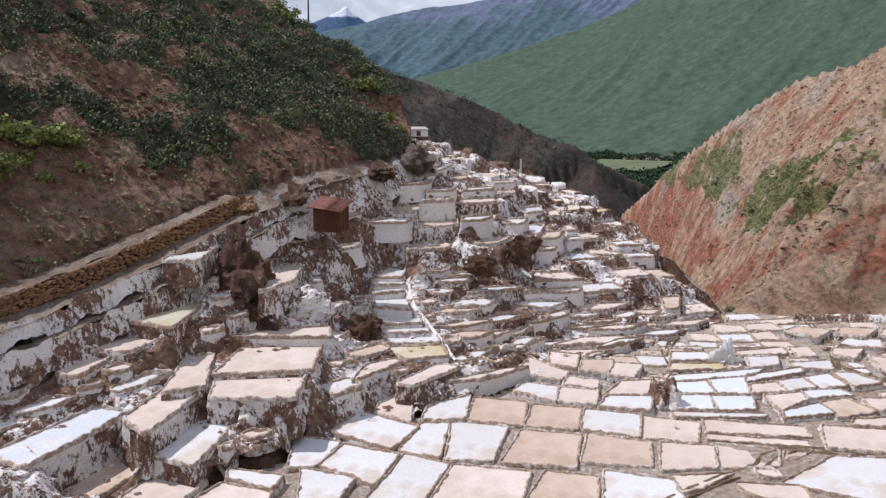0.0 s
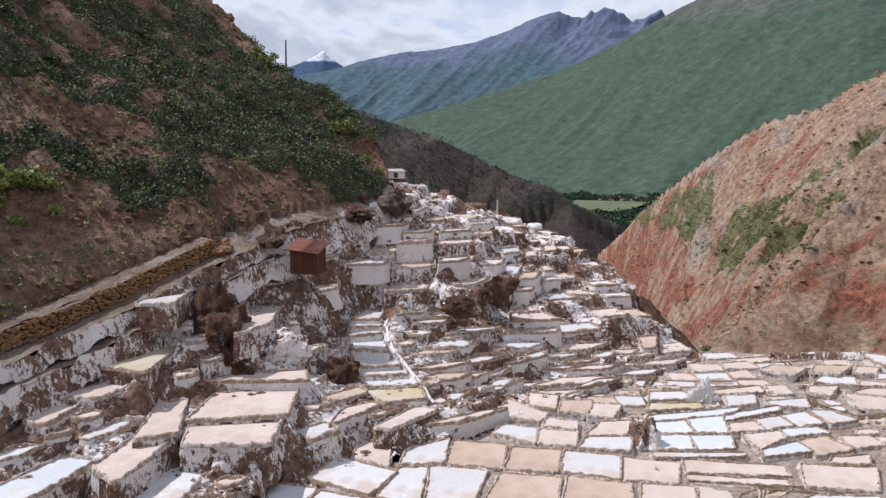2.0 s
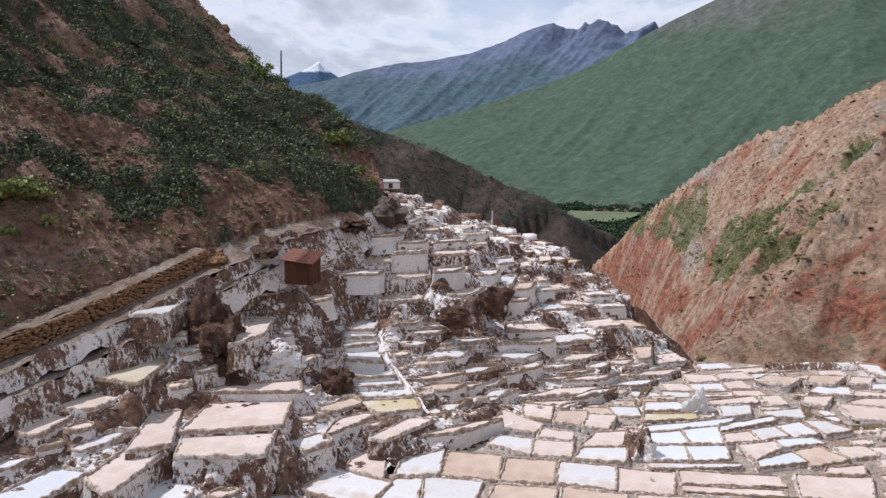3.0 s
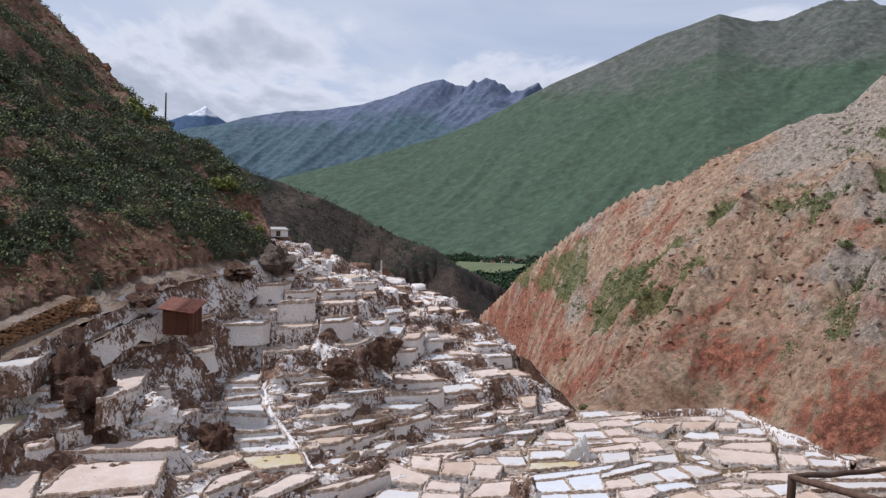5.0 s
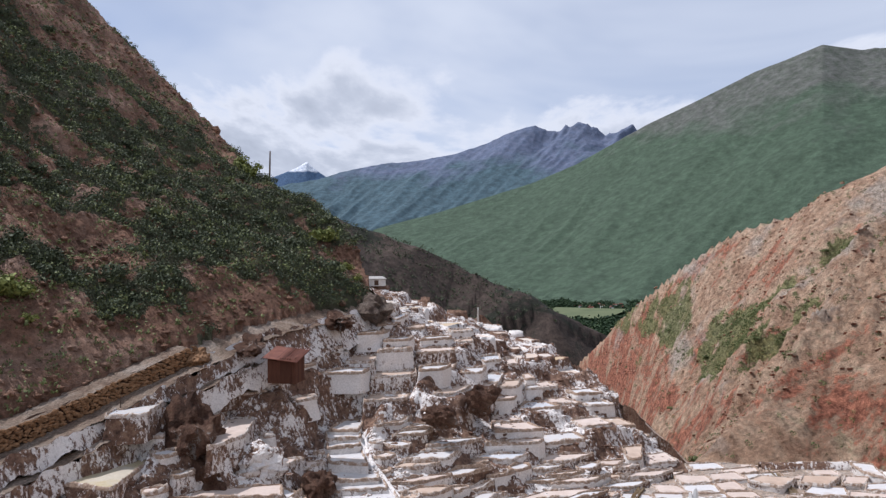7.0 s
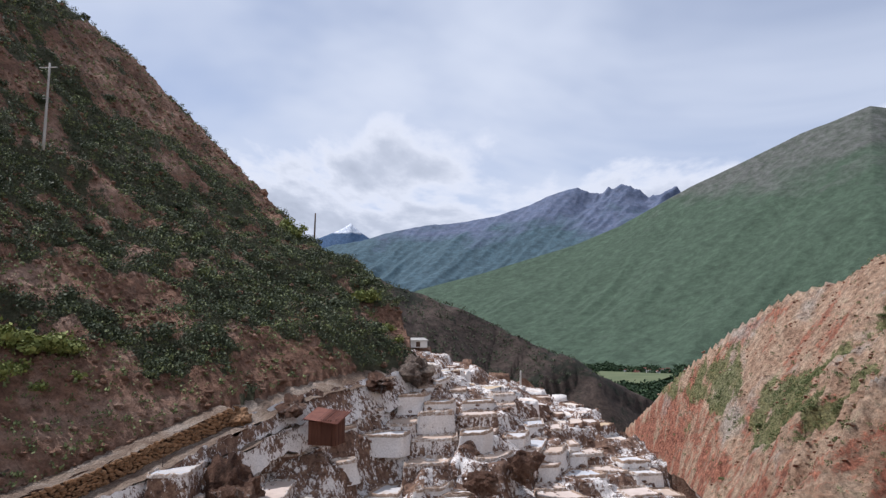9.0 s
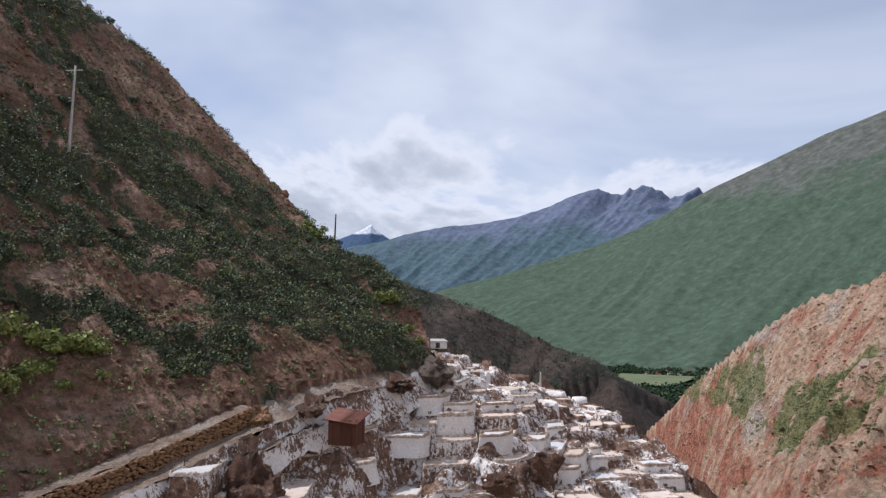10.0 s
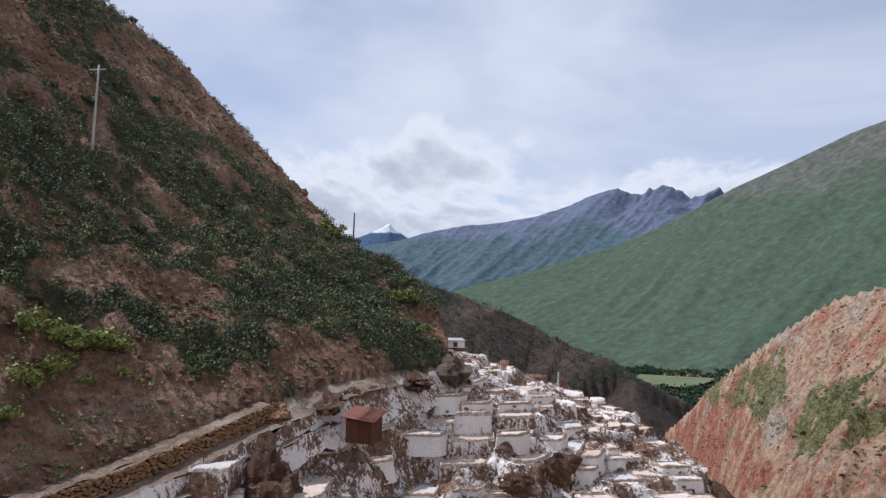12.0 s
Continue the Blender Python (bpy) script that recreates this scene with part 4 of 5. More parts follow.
# ---- salt pans ----
def pan_parts(corners, z, deep, step, wide=0.22, high=0.16, lean=0.25, peak=0.0, rng=random):
    """Places and quads of one pan: (crust ring, rim, outer wall). corners: four places in plan, anticlockwise."""
    c = np.array(corners, float)
    mid = c.mean(0)
    loop = []
    for a, b in zip(c, np.roll(c, -1, 0)):
        n = max(2, int(np.hypot(*(b - a)) / step))
        loop += [a + (b - a) * i / n for i in range(n)]
    loop = np.array(loop)
    n = len(loop)
    # soften the corners and let the edges wander
    loop = 0.5 * loop + 0.25 * (np.roll(loop, 1, 0) + np.roll(loop, -1, 0))
    out = loop - mid
    size = np.linalg.norm(out, axis=1, keepdims=True) + 1e-6
    out = out / size
    jit = np.array([rng.uniform(-1, 1) for _ in range(n)])
    jit2 = np.array([rng.uniform(-1, 1) for _ in range(n)])
    edge = loop + out * (0.22 * wide * jit)[:, None]
    inner = edge - out * np.minimum(wide * (1 + 0.3 * jit2), size[:, 0] * 0.4)[:, None]
    crown = edge - out * (wide * 0.45)
    rise = high * (1 + 0.55 * jit2)
    if peak:
        # worn walls stand up here and there above the bed
        turn = np.arctan2(out[:, 1], out[:, 0])
        for _ in range(2):
            off = np.abs((turn - rng.uniform(0, math.tau) + math.pi) % math.tau - math.pi)
            rise = rise + peak * rng.uniform(0, 1) * np.exp(-(off / 0.55) ** 2)

    def ring(p, h):
        return np.column_stack([p, h * np.ones(n) if np.isscalar(h) else h])
    crust = ring(inner - out * -0.06, z)
    rim = [ring(inner, z - 0.05), ring(inner + out * 0.05, z + rise * 0.8), ring(crown, z + rise), ring(edge, z + rise * 0.45), ring(edge + out * 0.03, z - 0.12)]
    wall = [ring(edge - out * 0.02, z + rise * 0.2)]
    for k in (0.25, 0.55, 0.8, 1.0):
        push = np.array([rng.uniform(-1, 1) for _ in range(n)]) * 0.1
        wall.append(ring(edge + out * (lean * k * k + push + 0.02)[:, None], z - deep * k))
    return crust, rim, wall


def band(rings):
    n, m = len(rings[0]), len(rings)
    v = np.concatenate(rings)
    i = np.arange(n)
    q = np.concatenate([np.stack([i + k * n, (i + 1) % n + k * n, (i + 1) % n + (k + 1) * n, i + (k + 1) * n], 1) for k in range(m - 1)])
    return v, q[:, ::-1]


def fan(ring):
    n = len(ring)
    i = np.arange(n)
    v = np.concatenate([ring, ring.mean(0)[None]])
    return v, np.stack([i, (i + 1) % n, np.full(n, n)], 1)


def salt_pan(corners, z, deep, step=0.35, label="", group="", tone="crust", **how):
    """One pan as a thing of its own: salted wall, stony rim and the crust in it."""
    c = np.array(corners, float).mean(0)
    crust, rim, wall = pan_parts(np.array(corners) - c, 0.0, deep, step, **how)
    root = tagged(new("salt_pan"), label or "shallow salt evaporation pan with a crusted white bed", "salt pan", group)
    root.location = (c[0], c[1], z)
    stand("wall", raw_mesh("wall", *band(wall)), M["dark_wall" if c[0] < -12 or z < 0.5 or (c[0] < -8 and c[1] < 40) else "wall"], root)
    stand("rim", raw_mesh("rim", *band(rim)), M["rim"], root)
    stand("salt_crust", raw_mesh("salt_crust", *fan(crust)), M[tone], root)
    return root


class Heap:
    """Many pans joined into one wall mesh and one crust mesh."""
    def __init__(self):
        self.v, self.q, self.n = {"wall": [], "crust": []}, {"wall": [], "crust": []}, {"wall": 0, "crust": 0}

    def put(self, key, v, q):
        self.v[key].append(v), self.q[key].append(q + self.n[key])
        self.n[key] += len(v)

    def add(self, corners, z, deep, step=0.8, **how):
        crust, rim, wall = pan_parts(corners, z, deep, step, **how)
        self.put("wall", *band([rim[0], rim[2], *wall[1:]]))
        self.put("crust", *fan(crust))


GROUP = {"w": "clean white salt pan with a stony rim", "p": "pinkish crusted salt pan with a stony rim", "t": "tan, muddy salt pan with a stony rim", "b": "wet white salt pan under thin brine", "y": "ochre brine-filled salt pan"}


def wall_depth(corners, z):
    """How far a pan's outer wall goes down to reach the ground all round."""
    c = np.array(corners, float)
    mid = c.mean(0)
    probe = np.concatenate([c, 0.5 * (c + np.roll(c, 1, 0))])
    probe = probe + (probe - mid) / np.linalg.norm(probe - mid, axis=1, keepdims=True) * 0.35
    return float(np.clip(z - land(probe[:, 0], probe[:, 1])[0].min() + 0.25, 0.5, 2.0 if mid[1] < 44 else 1.5))


def make_slope():
    """The planned pans: the nearer ones singly, the countless far ones joined."""
    far, rng, count = Heap(), random.Random(6), 0
    for z, tone, ring in sorted(SLOPE, key=lambda pan: np.mean(pan[2], 0)[1]):
        if count < 120:
            salt_pan(ring, z, wall_depth(ring, z), 0.3, GROUP[tone] + " on a terrace", "terraced salt pans", tone, rng=rng, lean=0.18, wide=0.15, high=0.1, peak=0.22)
            count += 1
        else:
            far.add(ring, z, 1.4, 0.4, rng=rng, lean=0.15, wide=0.15, high=0.1, peak=0.15)
    walls = stand("terraced_salt_pans", raw_mesh("terraced_salt_pans", np.concatenate(far.v["wall"]), np.concatenate(far.q["wall"])), M["wall_far"], None, "hundreds of small stepped salt pans down the slope", "salt pans", "", "stuff")
    stand("salt_crust", raw_mesh("salt_crust", np.concatenate(far.v["crust"]), np.concatenate(far.q["crust"])), M["crust_far"], walls)


def make_pans():
    for n, (z, tone, corners) in enumerate(PANS):
        low = z < 0.9
        salt_pan(corners, z, 0.6 + max(z, 0) if low else wall_depth(corners, z), 0.2 if low else 0.25, GROUP[tone] + (" on the floor" if low else " on a terrace"), "salt pans on the basin floor" if low else "terraced salt pans", tone, rng=random.Random(n), lean=0.05 if low else 0.2, high=0.09 if low else 0.1, wide=0.15 if low else 0.17, peak=0.0 if low else 0.12)


def make_flat():
    """Smaller pans that fill the basin floor between the large ones, then slivers in what is left."""
    rng = random.Random(8)
    for scale, limit in ((1.0, 200), (0.55, 110)):
        y, made = 22.5, 0
        while y < 55:
            depth = rng.uniform(1.3, 2.1) * scale
            x0 = np.interp(y + depth, [c[1] for c in FOOT[1:8]], [c[0] for c in FOOT[1:8]]) - 0.3
            x1 = np.interp(y, [20, 28, 39, 43, 48, 55], [46, 46, 40, 36.5, 35, 34.5])
            x = x0 + rng.uniform(0, 0.6)
            while x < x1:
                w = rng.uniform(1.5, 3.0) * scale
                j = [rng.uniform(-0.25, 0.25) * scale for _ in range(8)]
                a, c = 0.7 * math.sin(x * 0.17 + 1) + 0.03 * x, 0.7 * math.sin((x + w) * 0.17 + 1) + 0.03 * (x + w)
                xy = [(x + j[0], y + a + j[1]), (x + w + j[2], y + c + j[3]), (x + w + j[4], y + depth + c + j[5]), (x + j[6], y + depth + a + j[7])]
                if made < limit and not taken(xy, 0.0 if scale == 1.0 else 0.15):
                    k = rng.choice("wwwppppt")
                    salt_pan(xy, rng.uniform(-0.03, 0.15), 0.6, 0.26, GROUP[k] + " on the floor", "salt pans on the basin floor", k, rng=rng, lean=0.04, high=0.09, wide=0.14)
                    PLACED.append(xy)
                    made += 1
                x += w
            y += depth


def ribbon(line, low, high, lift_low, lift_high, step=0.6, rough=0.06, seed=0):
    """A strip beside a line in plan, between two distances to its left."""
    pts = np.array(line, float)
    gone = np.concatenate([[0], np.cumsum(np.hypot(*np.diff(pts[:, :2], axis=0).T))])
    s = np.arange(0, gone[-1], step)
    p = np.stack([np.interp(s, gone, pts[:, i]) for i in range(3)], 1)
    way = np.gradient(p[:, :2], axis=0)
    side = np.stack([-way[:, 1], way[:, 0]], 1) / np.linalg.norm(way, axis=1, keepdims=True)
    k = np.linspace(0, 1, 5)
    off = low + (high - low) * k[None] + 0.12 * bumps(s / 0.8, s * 0 + seed, seed)[:, None] * 2
    x, y = p[:, 0:1] + side[:, 0:1] * off, p[:, 1:2] + side[:, 1:2] * off
    z = p[:, 2:3] + lift_low + (lift_high - lift_low) * k[None] + rough * 2 * fbm(x, y, 0.7, 3, seed=seed)
    return np.stack([x, y, z], -1), s, p, side


def sheet(name, grid, mat, label, category, kind="structure", parent=None):
    return stand(name, grid_mesh(name, grid.reshape(-1, 3), grid.shape[0], grid.shape[1]), M[mat], parent, label, category, "", kind)


def lump_mesh(name, size, seed, detail=3, sharp=0.5):
    """A rough stone or clod: a ball pushed in and out."""
    bm = bmesh.new()
    bmesh.ops.create_icosphere(bm, subdivisions=detail, radius=1.0)
    for v in bm.verts:
        n = noise.fractal(v.co * 1.3 + Vector((seed * 7.1, seed * 3.3, 0)), 0.8, 2.0, 5) * sharp
        v.co = v.co * (1 + n)
        v.co = Vector((v.co.x * size[0], v.co.y * size[1], v.co.z * size[2]))
    me = bpy.data.meshes.new(name)
    bm.to_mesh(me)
    bm.free()
    return me


def bank(x, y, z, size, seed, turn=0, mat="bank", label="rough brown earth bank between the salt pans", name="earth_bank", category="earth bank", sharp=0.5):
    ob = stand(name, lump_mesh(name, size, seed, 4, sharp), M[mat], None, label, category)
    ob.location, ob.rotation_euler = (x, y, z), (0, 0, radians(turn))
    return ob


def make_path():
    up, *_ = ribbon(TOP[:7], 0.12, 1.9, 0.85, 0.95, 0.4, seed=3)
    far, *_ = ribbon(TOP[6:10], -0.3, 1.8, -0.2, 0.7, 0.5, 0.2, seed=13)
    sheet("path", far, "path", "dusty footpath along the foot of the hill", "path")
    sheet("path", up, "path", "dusty footpath along the foot of the hill", "path")
    for k, (inner, outer, level, drop) in enumerate(((0.1, -1.5, -0.15, 0.95), (-1.55, -2.35, -1.15, 1.5))):
        low, *_ = ribbon(TOP[1:8], outer, inner, level - 0.08, level, 0.3, 0.07, seed=4 + k)
        sheet("ledge", low, "path", "pale salty ledge below the footpath", "ledge")
        front, *_ = ribbon(TOP[1:8], outer - 0.35, outer + 0.05, level - drop, level - 0.04, 0.22, 0.3, seed=6 + k)
        sheet("terrace_wall", front, "dark_wall", "dark ragged mud wall with salt streaks", "wall")
    back, *_ = ribbon(TOP[6:10], -1.3, 0.1, -2.3, 0.15, 0.25, 0.25, seed=16)
    sheet("terrace_wall", back, "dark_wall", "dark ragged mud wall with salt streaks", "wall")
    core, s, p, side = ribbon(TOP[:7], 0.0, 0.3, -0.3, 0.84, 0.35, 0.14, seed=5)
    wall = sheet("stone_wall", core, "bank", "dry stone retaining wall of ochre rubble below the path", "wall")
    # rubble facing, stone by stone
    rng = random.Random(12)
    shapes = []
    for k in range(7):
        me = lump_mesh("stone", (0.24, 0.13, 0.13), 20 + k, 2, 0.55)
        me.materials.append(M["stone"])
        shapes.append(me)
    length = np.concatenate([[0], np.cumsum(np.hypot(*np.diff(np.array(TOP[1:7])[:, :2], axis=0).T))])
    run, made = 0.0, 0
    pts = np.array(TOP[1:7])
    many, faces, count = [], [], 0
    for course in range(7):
        run = rng.uniform(0, 0.2)
        while run < length[-1]:
            q = [np.interp(run, length, pts[:, i]) for i in range(3)]
            r = [np.interp(run + 0.3, length, pts[:, i]) for i in range(3)]
            a = math.atan2(r[1] - q[1], r[0] - q[0])
            big = rng.uniform(0.45, 0.95)
            m = Matrix.Translation((q[0], q[1], q[2] - 0.1 + 0.15 * course + rng.uniform(-0.05, 0.05))) @ Euler((rng.uniform(-0.4, 0.4), rng.uniform(-0.3, 0.3), a + rng.uniform(-0.2, 0.2))).to_matrix().to_4x4() @ Matrix.Diagonal((big * rng.uniform(0.9, 1.3), big, big, 1))
            me = rng.choice(shapes)
            if course > 3 and made < 300:
                ob = new("stone", me)
                ob.parent, ob.matrix_basis = wall, m
                made += 1
            else:
                many.append(np.array([tuple(m @ v.co) for v in me.vertices]))
                faces.append(np.array([tuple(p.vertices) for p in me.polygons]) + count)
                count += len(many[-1])
            run += 0.47 * big * rng.uniform(0.95, 1.25)
    stand("facing", raw_mesh("facing", np.concatenate(many), np.concatenate(faces), False), M["stone"], wall, "", "", "", "stuff")


def box(bm, size, at, turn=None):
    m = Matrix.Translation(at) @ (turn.to_4x4() if turn else Matrix()) @ Matrix.Diagonal((*size, 1))
    return bmesh.ops.create_cube(bm, size=1.0, matrix=m)


def part(name, bm, mat, parent, label=""):
    me = bpy.data.meshes.new(name)
    bm.to_mesh(me)
    bm.free()
    return stand(name, me, M[mat], parent, label)


def rod(a, b, r0, r1, sides=8, wobble=0.0, seed=0):
    """A round bar from a to b, a little crooked."""
    a, b = Vector(a), Vector(b)
    bm, rings = bmesh.new(), []
    way = (b - a).to_track_quat("Z", "Y").to_matrix()
    for k in range(7):
        c = a.lerp(b, k / 6) + way @ Vector((noise.noise((seed, k * 0.7, 0)), noise.noise((seed, k * 0.7, 9)), 0)) * wobble
        r = r0 + (r1 - r0) * k / 6
        rings.append([bm.verts.new(c + way @ Vector((r * math.cos(q * math.tau / sides), r * math.sin(q * math.tau / sides), 0))) for q in range(sides)])
    for low, high in zip(rings, rings[1:]):
        for q in range(sides):
            bm.faces.new((low[q], low[(q + 1) % sides], high[(q + 1) % sides], high[q])).smooth = True
    bm.faces.new(rings[0][::-1]), bm.faces.new(rings[-1])
    return bm


def make_hut():
    root = tagged(new("hut"), "small red-brown board hut with a rusty sheet roof", "hut")
    root.matrix_basis = pose(-7.4, 48.2, 7.9, 0, 0, -14)
    w, d, h = 1.85, 1.6, 1.55
    for x, y, length, turn in ((0, -d / 2, w, 0), (0, d / 2, w, 0), (-w / 2, 0, d, 90), (w / 2, 0, d, 90)):
        side = part("wall", bmesh.new(), "board", root)
        n = int(length / 0.19)
        for k in range(n):
            bm = bmesh.new()
            tall = h + (0.1 if turn == 90 else 0.0) + (0.3 if y > 0 and turn == 0 else 0) - (0.1 if y < 0 and turn == 0 else 0)
            box(bm, (length / n - 0.012, 0.03, tall), (0, 0, tall / 2))
            b = part("board", bm, "board", side)
            u = -length / 2 + (k + 0.5) * length / n
            b.matrix_basis = pose(x, y, 0, 0, 0, turn) @ pose(u, 0.008 * (k % 2), 0)
    roof = bmesh.new()
    pitch = Euler((radians(13), radians(6), 0)).to_matrix()
    box(roof, (w + 0.5, d + 0.6, 0.04), (0, 0, h + 0.22), pitch)
    top = part("roof", roof, "rust", root, "rusty red sheet roof")
    for k in range(16):
        bm = bmesh.new()
        box(bm, (0.05, d + 0.6, 0.035), ((k - 7.5) * 0.165, 0, h + 0.255), pitch)
        part("rib", bm, "rust", top)
    door = bmesh.new()
    box(door, (0.75, 0.035, 1.6), (0.3, -d / 2 - 0.03, 0.82))
    part("door", door, "board", root)


def make_pole(x, y, z, tall, arm, mat, label):
    root = tagged(new("utility_pole"), label, "pole")
    root.location = (x, y, z)
    part("post", rod((0, 0, -0.6), (0.02 * tall, 0, tall), 0.13, 0.08), mat, root)
    if arm:
        part("crossarm", rod((-0.7, 0, tall - 0.4), (0.75, 0, tall - 0.35), 0.05, 0.05), mat, root)
        part("bracket", rod((-0.3, 0, tall * 0.55), (0.3, 0, tall * 0.56), 0.04, 0.04), mat, root)


def make_railing():
    root = tagged(new("railing"), "dark round-pole timber railing at the edge of the lookout", "railing")
    posts = [(6.6, 8.8), (8.3, 8.75), (10.2, 8.6), (12.2, 8.4)]
    for k, (x, y) in enumerate(posts):
        part("post", rod((x, y, 11.3), (x + 0.01, y, 12.5), 0.06, 0.055, 8, 0.02, k), "wood", root)
    for k, (a, b) in enumerate(zip(posts, posts[1:])):
        part("top_rail", rod((*a, 12.48), (*b, 12.54), 0.042, 0.038, 8, 0.05, 10 + k), "wood", root)
        part("lower_rail", rod((*a, 12.08), (*b, 12.12), 0.036, 0.034, 8, 0.05, 20 + k), "wood", root)
    part("stair_rail", rod((6.6, 8.8, 12.48), (6.35, 6.6, 12.95), 0.045, 0.05, 8, 0.03, 31), "wood", root)
    part("post", rod((6.35, 6.6, 11.2), (6.35, 6.6, 13.0), 0.06, 0.055, 8, 0.02, 33), "wood", root)


def make_shed(x, y, z):
    root = tagged(new("shed"), "low whitewashed shed at the end of the path", "shed")
    root.matrix_basis = pose(x, y, z, 0, 0, 12)
    bm = bmesh.new()
    box(bm, (3.3, 2.4, 0.9), (0, 0, 0.4))
    part("wall", bm, "plaster", root)
    bm = bmesh.new()
    box(bm, (3.5, 2.7, 0.1), (0, 0, 0.92), Euler((radians(5), 0, 0)).to_matrix())
    part("roof", bm, "pale_pole", root, "grey sheet roof")
    bm = bmesh.new()
    box(bm, (0.5, 0.05, 0.6), (0.5, -1.22, 0.35))
    part("door", bm, "wood", root)


def channel(name, points, wide, label, mat="wall"):
    """A raised salt-crusted brine channel: a bed between two rims."""
    g, s, p, side = ribbon(points, -wide, wide, 0, 0, 0.25, 0.04, seed=9)
    prof = np.array([-1.0, -0.75, -0.45, 0.0, 0.45, 0.75, 1.0])
    lift = np.array([-0.9, 0.16, 0.14, -0.02, 0.14, 0.16, -0.9])
    x = p[:, 0:1] + side[:, 0:1] * prof * wide
    y = p[:, 1:2] + side[:, 1:2] * prof * wide
    z = p[:, 2:3] - 0.2 + lift + 0.12 * fbm(x, y, 0.5, 3, seed=8)
    sheet(name, np.stack([x, y, z], -1), mat, label, "channel", "")


# ---- plants ----
def tuft(rng, leaves_n, spread, leaf):
    """Leaf quads of one shrub: several lobes with gaps between them."""
    lobes = [np.array([rng.uniform(-0.55, 0.55), rng.uniform(-0.55, 0.55), rng.uniform(0.3, 0.75)]) for _ in range(5)]
    out = []
    for _ in range(leaves_n):
        c = lobes[rng.randrange(5)]
        d = np.array([rng.gauss(0, 1) for _ in range(3)])
        d /= np.linalg.norm(d) + 1e-6
        at = c + d * rng.uniform(0.2, 0.48)
        at[2] = max(at[2], 0.02)
        u = np.array([rng.gauss(0, 1) for _ in range(3)])
        u -= d * u.dot(d) * 0.6
        u /= np.linalg.norm(u) + 1e-6
        v = np.cross(d + 0.4 * np.array([rng.gauss(0, 1) for _ in range(3)]), u)
        v /= np.linalg.norm(v) + 1e-6
        k = leaf * rng.uniform(0.6, 1.4)
        out.append([at * spread - u * k, at * spread - v * k * 0.6, at * spread + u * k, at * spread + v * k * 0.6])
    return np.array(out)


def shrub_mesh(name, rng, leaves_n, spread, leaf, mat):
    q = tuft(rng, leaves_n, spread, leaf)
    me = raw_mesh(name, q.reshape(-1, 3), np.arange(len(q) * 4).reshape(-1, 4), False)
    me.materials.append(M[mat])
    return me


def shrub(meshes, x, y, size, rng, label, group):
    z = float(land(np.array([x]), np.array([y]))[0][0])
    ob = new("shrub", rng.choice(meshes))
    ob.matrix_basis = Matrix.Translation((x, y, z - 0.1 * size)) @ Euler((rng.uniform(-0.2, 0.2), rng.uniform(-0.2, 0.2), rng.uniform(0, 6))).to_matrix().to_4x4() @ Matrix.Diagonal((size, size, size * rng.uniform(0.75, 1.1), 1))
    return tagged(ob, label, "shrub", group)


def scrub(name, x, y, sizes, mats, label, seed, leaves_n=16):
    """Countless low bushes joined into one object."""
    rng = random.Random(seed)
    z = land(x, y)[0]
    forms = [tuft(rng, leaves_n, 1.0, 0.72 / leaves_n ** 0.5) for _ in range(12)]
    quads = np.concatenate([forms[i % 12] * s + np.array([a, b, c - 0.12 * s]) for i, (a, b, c, s) in enumerate(zip(x, y, z, sizes))])
    me = raw_mesh(name, quads.reshape(-1, 3), np.arange(len(quads) * 4).reshape(-1, 4), False)
    stand(name, me, M[mats], None, label, "scrub", "", "stuff")


def rubble(name, x, y, sizes, label, seed, mat="rock"):
    """Countless loose stones joined into one object."""
    rng, z = random.Random(seed), land(x, y)[0]
    forms = []
    for k in range(8):
        me = lump_mesh("rubble_form", (1.0, 0.8, 0.6), 50 + k, 1, 0.5)
        v = np.array([tuple(q.co) for q in me.vertices])
        f = np.array([tuple(p.vertices) for p in me.polygons])
        forms.append((v, f))
        bpy.data.meshes.remove(me)
    vs, fs, n = [], [], 0
    for i, (a, b, c, s) in enumerate(zip(x, y, z, sizes)):
        v, f = forms[i % 8]
        vs.append(v * s + np.array([a, b, c])), fs.append(f + n)
        n += len(v)
    stand(name, raw_mesh(name, np.concatenate(vs), np.concatenate(fs), False), M[mat], None, label, "rubble", "", "stuff")


